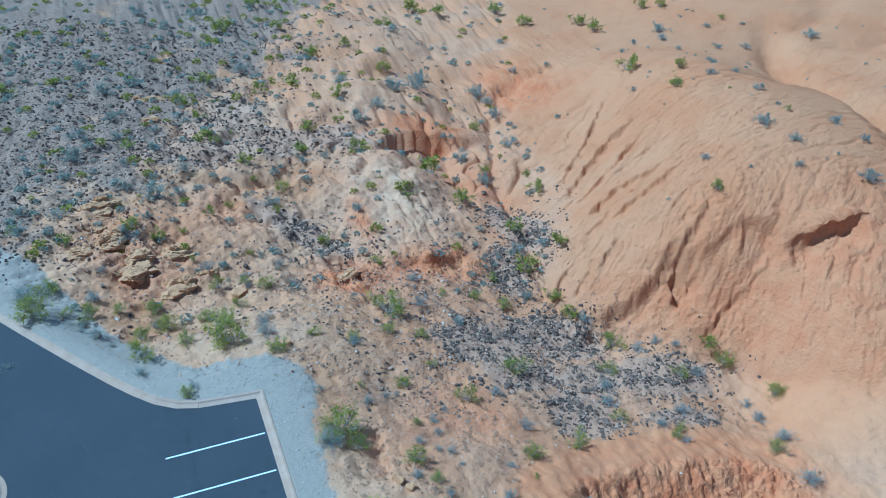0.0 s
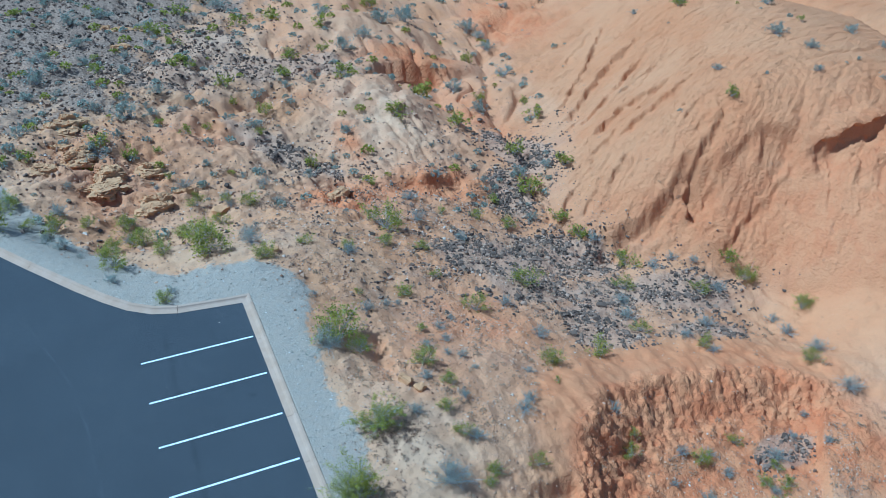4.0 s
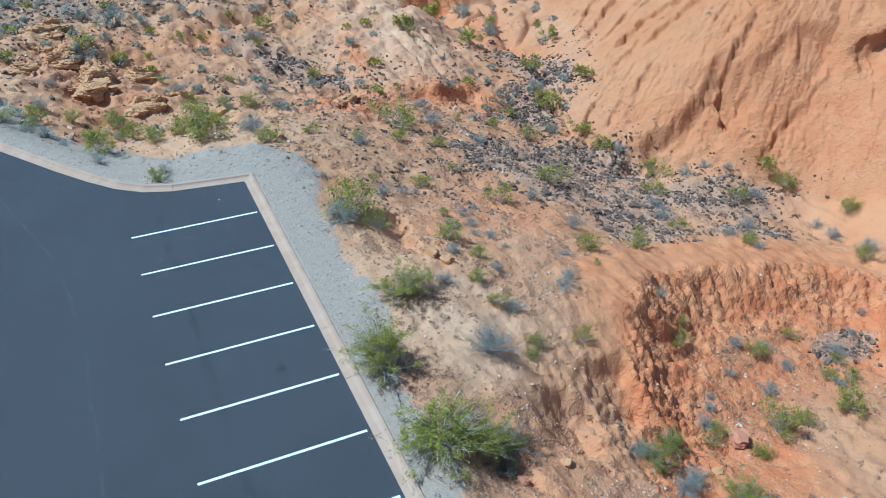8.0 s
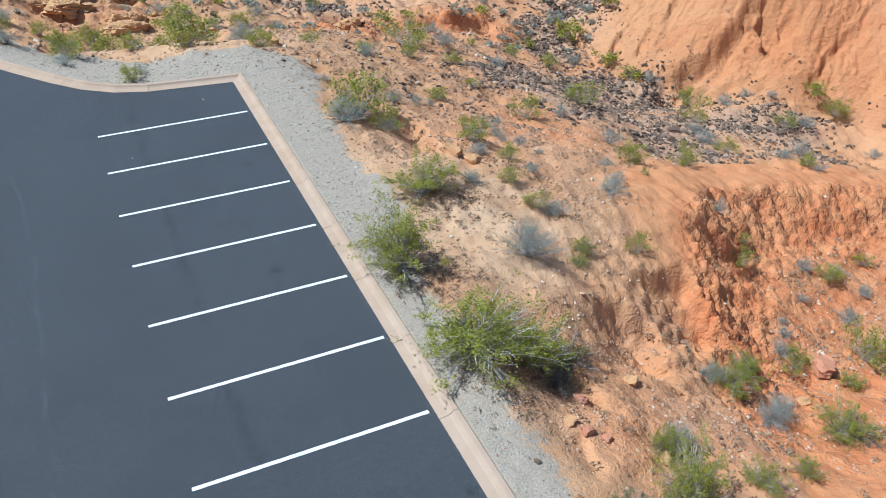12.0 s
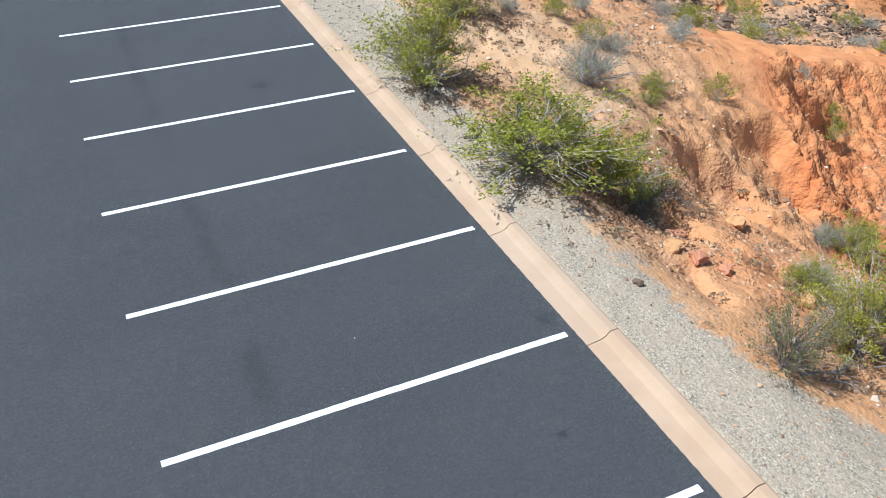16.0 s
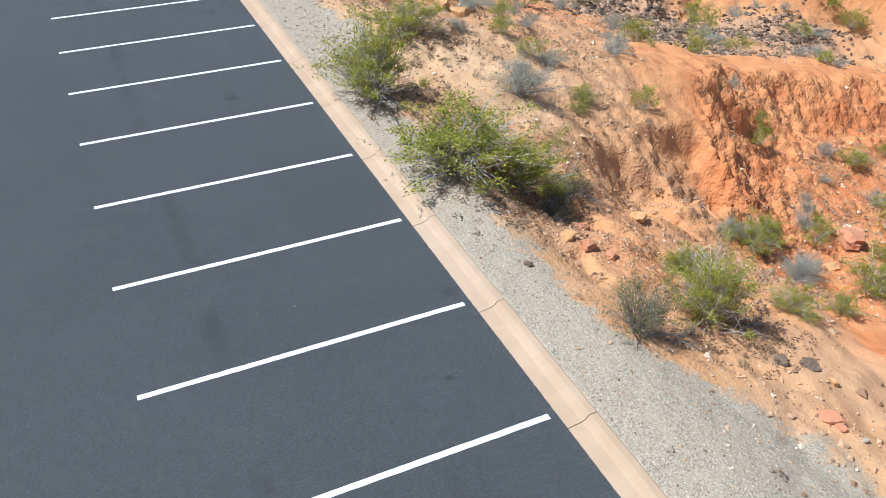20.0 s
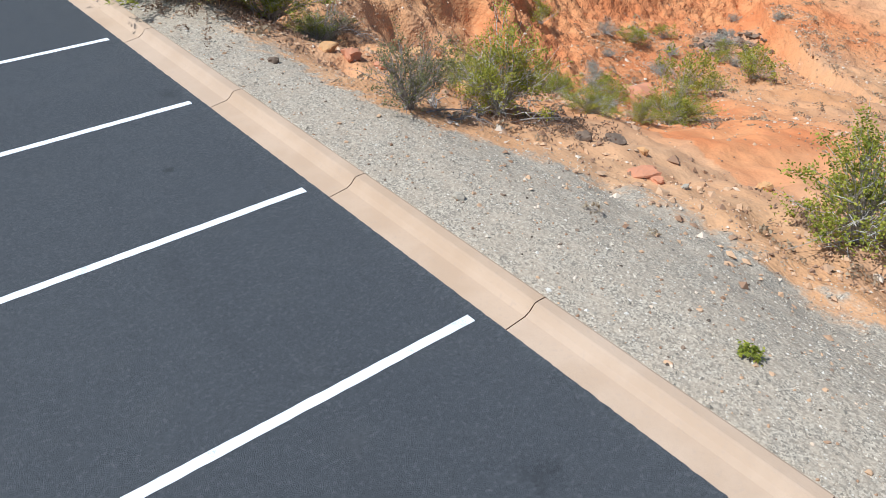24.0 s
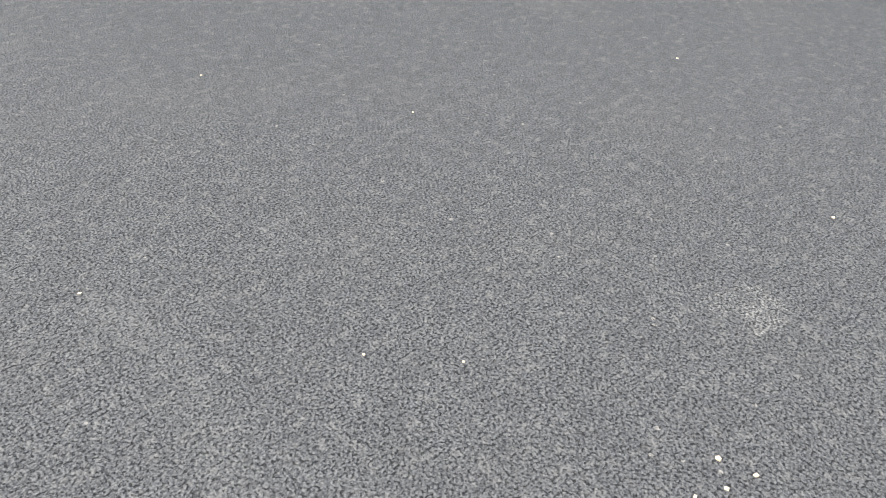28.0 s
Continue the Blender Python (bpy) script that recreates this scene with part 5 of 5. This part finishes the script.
def scatter(name, x, y, size, material, label, category, seed, base=(ICO_V, ICO_F), sink=0.25):
    """Many loose stones as one mesh, each with its own shape."""
    rng = np.random.RandomState(seed)
    n = len(x)
    bv, bf = base
    v = bv[None].repeat(n, 0) * rng.uniform(0.5, 1.35, (n, len(bv), 1))
    v = v * rng.uniform(0.6, 1.3, (n, 1, 3)) * np.array([1, 1, 0.72])
    a, tilt = rng.uniform(0, 6.283, n), rng.normal(0, 0.3, n)
    ca, sa, ct, st = np.cos(a)[:, None], np.sin(a)[:, None], np.cos(tilt)[:, None], np.sin(tilt)[:, None]
    vx, vy, vz = v[..., 0], v[..., 1] * ct - v[..., 2] * st, v[..., 1] * st + v[..., 2] * ct
    z = ground_height(x, y)
    half = (size / 2)[:, None]
    out = np.stack([x[:, None] + half * (vx * ca - vy * sa), y[:, None] + half * (vx * sa + vy * ca), z[:, None] + half * (vz + 0.72 - 2 * sink)], -1)
    faces = (bf[None] + (np.arange(n) * len(bv))[:, None, None]).reshape(-1, 3)
    return tagged(new(name, raw_mesh(name, out.reshape(-1, 3), faces, material, False)), label, category, kind="stuff")


srng = np.random.RandomState(21)


def sample(n, x0, x1, y0, y1, weight):
    x, y = srng.uniform(x0, x1, n), srng.uniform(y0, y1, n)
    keep = srng.uniform(0, 1, n) < weight(x, y)
    return x[keep], y[keep]


def off_lot(x, y, margin=1.0):
    return lot_distance(x, y) > margin


def dark_weight(x, y):
    z = zones(x, y)
    clump = smooth(-0.15, 0.25, fbm(x * 0.6, y * 0.6, 4, 0.6))
    pd, _, _ = polyline(x, y, PIT_RIM)
    face = smooth(-3.0, -0.5, pd) * smooth(5.5, 3.5, pd) * (x > 9)
    return np.clip(z["stones"] * (0.06 + 0.66 * clump) + 0.10 * clump ** 2 * (1 - z["salmon"]) * (y > 0), 0, 1) * (1 - face) * (1 - 0.9 * np.clip(z["pale"] + z["soft"], 0, 1)) * off_lot(x, y, 1.8)


def tan_weight(x, y):
    z = zones(x, y)
    clump = smooth(-0.2, 0.5, fbm(x * 0.3 + 9, y * 0.3, 3))
    bare = 1 - 0.8 * z["soft"]
    pd, ps, pn = polyline(x, y, PIT_RIM)
    face = smooth(-0.8, 0.2, pd) * smooth(4.0, 3.0, pd) * (ps > 2) * (ps < pn - 2)
    return np.clip((1 - 0.85 * face) * bare * (0.25 + 0.75 * clump) * (1 - 0.85 * z["salmon"]) * (1 - z["gravel"]), 0, 1) * off_lot(x, y, 1.6)


x, y = sample(130000, 6, 40, -19, 27, dark_weight)
scatter("dark_stones", x, y, np.clip(srng.lognormal(-1.80, 0.36, len(x)), 0.08, 0.45), DARK_STONE, "dark volcanic stones strewn over the wash", "stones", 31)
x, y = sample(60000, -16, 34, 8, 75, lambda x, y: np.clip(dark_weight(x, y) + 0.34 * zones(x, y)["pavement"] + 0.3 * zones(x, y)["stones"], 0, 1) * (1 - 0.85 * np.clip(zones(x, y)["pale"] + zones(x, y)["soft"], 0, 1)) * off_lot(x, y, 2.5) * (1 - red_hill(x, y)))
scatter("dark_stones", x, y, np.clip(srng.lognormal(-1.70, 0.40, len(x)), 0.09, 0.5), DARK_STONE, "dark stones covering the far desert flat", "stones", 32)
x, y = sample(120000, 2, 30, -28, 18, tan_weight)
scatter("loose_stones", x, y, np.clip(srng.lognormal(-2.85, 0.48, len(x)), 0.03, 0.2), TAN_STONE, "loose tan and brown stones on the slope", "stones", 33, (OCT_V, OCT_F))
x, y = sample(24000, -13, 22, 4, 45, tan_weight)
scatter("loose_stones", x, y, np.clip(srng.lognormal(-2.2, 0.5, len(x)), 0.05, 0.4), TAN_STONE, "loose tan stones on the far slope", "stones", 34, (OCT_V, OCT_F))
x, y = sample(60000, 0.62, 5.5, -30, -12, lambda x, y: zones(x, y)["gravel"] * 0.95)
scatter("gravel", x, y, np.clip(srng.lognormal(-3.85, 0.38, len(x)), 0.010, 0.075), GRAVEL_STONE, "pale grey crushed gravel beside the kerb", "gravel", 35, (OCT_V, OCT_F), 0.42)
for mat, n, seed, label in ((DARK_STONE, 500, 41, "dark pebbles lying among the gravel"), (TAN_STONE, 2600, 42, "tan pebbles lying among the gravel")):
    x, y = sample(n, 0.66, 6.0, -30, -8, lambda x, y: np.clip(zones(x, y)["gravel"] + 0.3, 0, 1))
    scatter("pebbles", x, y, np.clip(srng.lognormal(-3.6, 0.4, len(x)), 0.018, 0.09), mat, label, "pebbles", seed, sink=0.3)
x, y = sample(26000, -12, 4, -12, 14, lambda x, y: zones(x, y)["gravel"] * off_lot(x, y, 0.55))
scatter("gravel", x, y, np.clip(srng.lognormal(-3.0, 0.38, len(x)), 0.03, 0.13), GRAVEL_STONE, "pale grey crushed gravel round the car park's corner", "gravel", 36, (OCT_V, OCT_F), 0.3)


def rock(name, seed, sx, sy, sz, cuts=4, rough=0.22, blocky=0.5, strata=0.0):
    """A weathered rock: a block pushed about by noise, with flat broken faces."""
    bm = bmesh.new()
    bmesh.ops.create_cube(bm, size=1.0)
    bmesh.ops.subdivide_edges(bm, edges=bm.edges, cuts=cuts, use_grid_fill=True)
    off = Vector((seed * 3.7, seed * 1.9, seed * 5.3))
    for v in bm.verts:
        p = v.co.copy()
        p = p.lerp(p.normalized() * 0.62, 1 - blocky)
        p += rough * noise.noise_vector(p * 1.9 + off) + 0.5 * rough * noise.noise_vector(p * 4.6 + off) + 0.34 * rough * noise.noise_vector(p * 11.0 + off)
        shelf = 1 + strata * noise.noise(Vector((seed * 2.3, seed, v.co.z * 7.0)))
        v.co = (p.x * sx * shelf, p.y * sy * shelf, p.z * sz)
    return bm


OUTCROP_STONE = stone_material("outcrop_stone", (0.50, 0.262, 0.110), (0.58, 0.335, 0.155), (0.62, 0.40, 0.21))
RED_STONE = stone_material("red_stone", (0.46, 0.19, 0.10), (0.54, 0.25, 0.14), (0.60, 0.36, 0.24))


def put_rock(x, y, size, material, label, seed, flat=0.6, name="boulder"):
    rng = random.Random(seed)
    ob = part(name, rock(name, seed, size, size * rng.uniform(0.65, 0.95), size * flat, 3), material)
    z = float(ground_height(np.array([x]), np.array([y]))[0])
    ob.matrix_basis = pose(x, y, z + size * flat * 0.22, rng.uniform(-12, 12), rng.uniform(-12, 12), rng.uniform(0, 360))
    return tagged(ob, label, "boulder")


# tan sandstone outcrops, each a stack of tilted broken beds with fallen blocks round it
OUTCROPS = [(-6.7, 28.2, 3.0), (-7.4, 25.4, 1.8), (-4.6, 21.2, 3.5), (-2.3, 18.5, 2.3), (-2.0, 22.4, 2.0), (-8.8, 22.4, 1.6), (-6.2, 24.0, 2.2), (-0.4, 19.8, 1.5), (10.2, 17.6, 1.4), (-1.5, 44.0, 1.8), (-1.6, 50.4, 2.4), (0.8, 50.8, 2.0), (1.6, 63.4, 3.4)]
for k, (ox, oy, size) in enumerate(OUTCROPS):
    rng = random.Random(400 + k)
    oz = float(ground_height(np.array([ox]), np.array([oy]))[0])
    root = tagged(new("rock_outcrop"), "weathered orange-tan sandstone outcrop with broken ledges", "rock", "sandstone outcrops")
    root.matrix_basis = pose(ox, oy, oz, 4, 7, 25 + rng.uniform(-15, 15))
    for j in range(9):
        bed = j % 5
        s = size * (1.0 - 0.13 * bed) * rng.uniform(0.5, 0.85)
        ob = part("ledge", rock("ledge", 50 + k * 11 + j, s, s * rng.uniform(0.5, 0.75), size * rng.uniform(0.18, 0.30), 13, 0.24, 0.88, 0.22), OUTCROP_STONE, root)
        ob.matrix_basis = pose(rng.uniform(-0.32, 0.32) * size, rng.uniform(-0.25, 0.25) * size, size * (0.06 * bed - 0.16), rng.uniform(-7, 7), rng.uniform(-5, 9), rng.uniform(-22, 22))

# the undercut slab over the shaded hollow on the hill's face
EDGE = curve_points([(42.0, 6.5), (43.4, 6.15), (44.6, 6.0), (46.4, 5.55), (48.6, 5.0)], 0.16)
SLAB = [(-1.6, -0.10), (-1.0, 0.06), (-0.5, 0.14), (0.0, 0.14), (0.35, 0.05), (0.55, -0.12), (0.50, -0.34), (0.2, -0.50), (-0.3, -0.62), (-1.0, -0.8)]
ex, ey = np.array([p[0] for p in EDGE]), np.array([p[1] for p in EDGE])
reach = np.sin(np.linspace(0.12, 3.02, len(EDGE)))
VX, VY, VZ = [], [], []
back_z = ground_height(ex - 0.25, ey + 0.9)
for k, (d, z) in enumerate(SLAB):
    push = d + (0.30 * fbm(ex * 0.9 + 3, ey * 0.9, 3) + 0.12 * perlin(ex * 3.1, ey * 3.1 + k) if d > -0.9 else 0.0)
    push = np.where(d > 0, push * reach, push)
    VX.append(ex + 0.27 * push)
    VY.append(ey - 0.96 * push)
    VZ.append(back_z + z * (0.4 + 0.6 * reach) + 0.07 * perlin(ex * 2.3 + k * 1.7, ey * 2.3) - 0.25 * (1 - reach))
VX, VY, VZ = np.array(VX).T, np.array(VY).T, np.array(VZ).T
i = np.arange(VX.size).reshape(VX.shape)
me = raw_mesh("rock_overhang", np.stack([VX, VY, VZ], -1).reshape(-1, 3), np.stack([i[:-1, :-1], i[:-1, 1:], i[1:, 1:], i[1:, :-1]], -1).reshape(-1, 4), DESERT, False)
for name, v in zones(VX, VY).items():
    me.attributes.new(name, "FLOAT", "POINT").data.foreach_set("value", np.asarray(v, np.float32).ravel())
tagged(new("rock_overhang", me), "undercut salmon ledge above a dark hollow in the hill", "rock")

BOULDERS = [(5.9, -5.4, 0.6), (6.4, -6.0, 0.5), (6.1, -16.1, 0.3), (4.2, -16.5, 0.4), (3.1, -17.6, 0.25), (5.35, -21.95, 0.30), (4.85, -21.75, 0.24), (5.45, -22.4, 0.16), (4.9, -19.0, 0.3), (15.3, -15.3, 0.8), (13.0, -16.6, 0.45), (15.2, -15.0, 0.4), (22.5, 1.8, 0.6), (18.5, -1.0, 0.45), (3.0, 7.4, 0.4), (1.5, 17.0, 1.1), (4.45, -23.15, 0.34), (4.45, -23.4, 0.16), (6.75, -23.75, 0.2), (4.55, -23.75, 0.09), (1.15, -23.15, 0.12), (1.5, -18.7, 0.14), (3.3, -18.0, 0.26), (3.0, -17.7, 0.2), (3.7, -18.25, 0.22)]
for k, (bx, by, size) in enumerate(BOULDERS):
    dark = k in (5, 6, 12, 13, 21)
    put_rock(bx, by, size, DARK_STONE if dark else GRAVEL_STONE if k in (19, 20) else RED_STONE if k in (9, 3, 16, 17, 22, 24) else OUTCROP_STONE,
             "dark grey-brown boulder lying on the slope" if dark else "small pale stone lying on the gravel" if k in (19, 20) else "rough orange-tan boulder lying on the slope", 700 + k, 0.34 if k in (5, 16) else 0.6)


# ---- tiny shrubs and dry tufts that nobody could count ----
def tufts(name, x, y, width, material, label, seed, blades, leaf):
    rng = np.random.RandomState(seed)
    n = len(x)
    z = ground_height(x, y)
    a, r = rng.uniform(0, 6.283, (n, blades)), np.sqrt(rng.uniform(0, 1, (n, blades)))
    h = np.sqrt(np.clip(1 - r ** 2, 0, 1)) * rng.uniform(0.3, 1.0, (n, blades))
    c = np.stack([x[:, None] + 0.5 * width[:, None] * r * np.cos(a), y[:, None] + 0.5 * width[:, None] * r * np.sin(a), z[:, None] + 0.45 * width[:, None] * h + 0.02], -1).reshape(-1, 3)
    d = rng.normal(0, 1, c.shape)
    d /= np.linalg.norm(d, axis=1, keepdims=True)
    s = np.cross(d, rng.normal(0, 1, c.shape))
    s /= np.linalg.norm(s, axis=1, keepdims=True)
    w = (leaf * width)[:, None].repeat(blades, 1).reshape(-1, 1)
    quad = np.stack([c - d * w, c + s * w * 0.6, c + d * w, c - s * w * 0.6], 1).reshape(-1, 3)
    return tagged(new(name, raw_mesh(name, quad, np.arange(len(quad)).reshape(-1, 4), material, False)), label, "shrubs", kind="stuff")


def flat_weight(x, y):
    return np.clip(0.25 + zones(x, y)["pavement"] + 0.4 * smooth(-0.2, 0.4, fbm(x * 0.12, y * 0.12, 2)), 0, 1) * off_lot(x, y, 2.5) * (1 - 0.93 * red_hill(x, y))


x, y = sample(2500, -40, 60, 14, 120, flat_weight)
tufts("low_shrubs", x, y, srng.uniform(0.25, 0.95, len(x)), GREY_LEAF, "scattered low grey-green shrubs on the far flat", 61, 60, 0.13)
x, y = sample(900, -40, 60, 20, 120, flat_weight)
tufts("low_shrubs", x, y, srng.uniform(0.4, 1.2, len(x)), GREEN_LEAF, "scattered low green shrubs on the far flat", 62, 60, 0.12)
x, y = sample(900, 36, 110, 10, 90, lambda x, y: 0.10 + 0 * x)
tufts("low_shrubs", x, y, srng.uniform(0.2, 0.6, len(x)), GREY_LEAF, "sparse low shrubs on the red hilltop", 63, 40, 0.14)
DRY = leaf_material("dry_grass", (0.33, 0.25, 0.16), (0.50, 0.40, 0.27), (0.40, 0.29, 0.19))
x, y = sample(2600, 1.5, 34, -27, 20, lambda x, y: np.clip(tan_weight(x, y) * 1.2, 0, 1))
tufts("dry_tufts", x, y, srng.uniform(0.10, 0.38, len(x)), DRY, "small dry brown tufts between the stones", 64, 26, 0.13)


# dead twigs and leaf litter below the bushes near the kerb
LITTER = leaf_material("dead_litter", (0.20, 0.13, 0.085), (0.36, 0.25, 0.17), (0.28, 0.18, 0.12))
lx, ly = [], []
for bx, by, w in [b for b in CREOSOTES if math.hypot(b[0] + 5, b[1] + 30) < 24 and b[2] > 1.0]:
    lx.append(bx + 0.28 * w + srng.normal(0, 0.36 * w, int(170 * w)))
    ly.append(by - 0.22 * w + srng.normal(0, 0.30 * w, int(170 * w)))
lx, ly = np.concatenate(lx), np.concatenate(ly)
keep = off_lot(lx, ly, 0.75)
tufts("leaf_litter", lx[keep], ly[keep], srng.uniform(0.06, 0.20, keep.sum()), LITTER, "brown dead twigs and litter below the bushes", 65, 9, 0.16)


# pale chips and pebbles lying on the asphalt where the camera comes down
def chip(x, y, size, seed):
    ob = part("pebble", rock("pebble", seed, size, size * 0.8, size * 0.5, 1), GRAVEL_STONE)
    ob.matrix_basis = pose(x, y, size * 0.2, 0, 0, seed * 40)
    return tagged(ob, "tiny pale stone chip lying on the asphalt", "pebble", "stone chips on the asphalt")


CHIPS = [(-6.01, -27.14, 0.012), (-7.01, -27.40, 0.016), (-7.06, -27.45, 0.013), (-6.99, -27.47, 0.014), (-7.12, -27.42, 0.010), (-7.35, -26.72, 0.010), (-7.20, -26.88, 0.009), (-7.73, -26.12, 0.014), (-3.28, -26.3, 0.014), (-2.9, -26.6, 0.016),
         (-6.5, -25.9, 0.01), (-5.4, -26.2, 0.012), (-4.2, -25.2, 0.012), (-6.9, -25.2, 0.011), (-4.0, -22.8, 0.02), (-2.6, -18.1, 0.025), (-4.4, -2.0, 0.05), (-1.3, 1.6, 0.09)]
for k, (cx, cy, size) in enumerate(CHIPS):
    chip(cx, cy, size * 0.7, k + 1)

# the kerbed island at the far side of the car park
island = tagged(new("traffic_island"), "gravel traffic island with a pale concrete kerb", "traffic island", kind="structure")
RING = [(-15.6 + 2.7 * math.cos(a), 0.6 + 2.4 * math.sin(a), math.cos(a + math.pi), math.sin(a + math.pi)) for a in np.linspace(0, 2 * math.pi, 41)]
part("island_kerb", kerb_piece(RING), CONCRETE, island)
bm = bmesh.new()
top = bm.verts.new((-15.6, 0.6, 0.2))
rim = [bm.verts.new((x + nx * 0.45, y + ny * 0.45, 0.12)) for x, y, nx, ny in RING[:-1]]
for a, b in zip(rim, rim[1:] + rim[:1]):
    bm.faces.new((a, b, top))
bmesh.ops.recalc_face_normals(bm, faces=bm.faces)
part("island_fill", bm, DESERT, island)
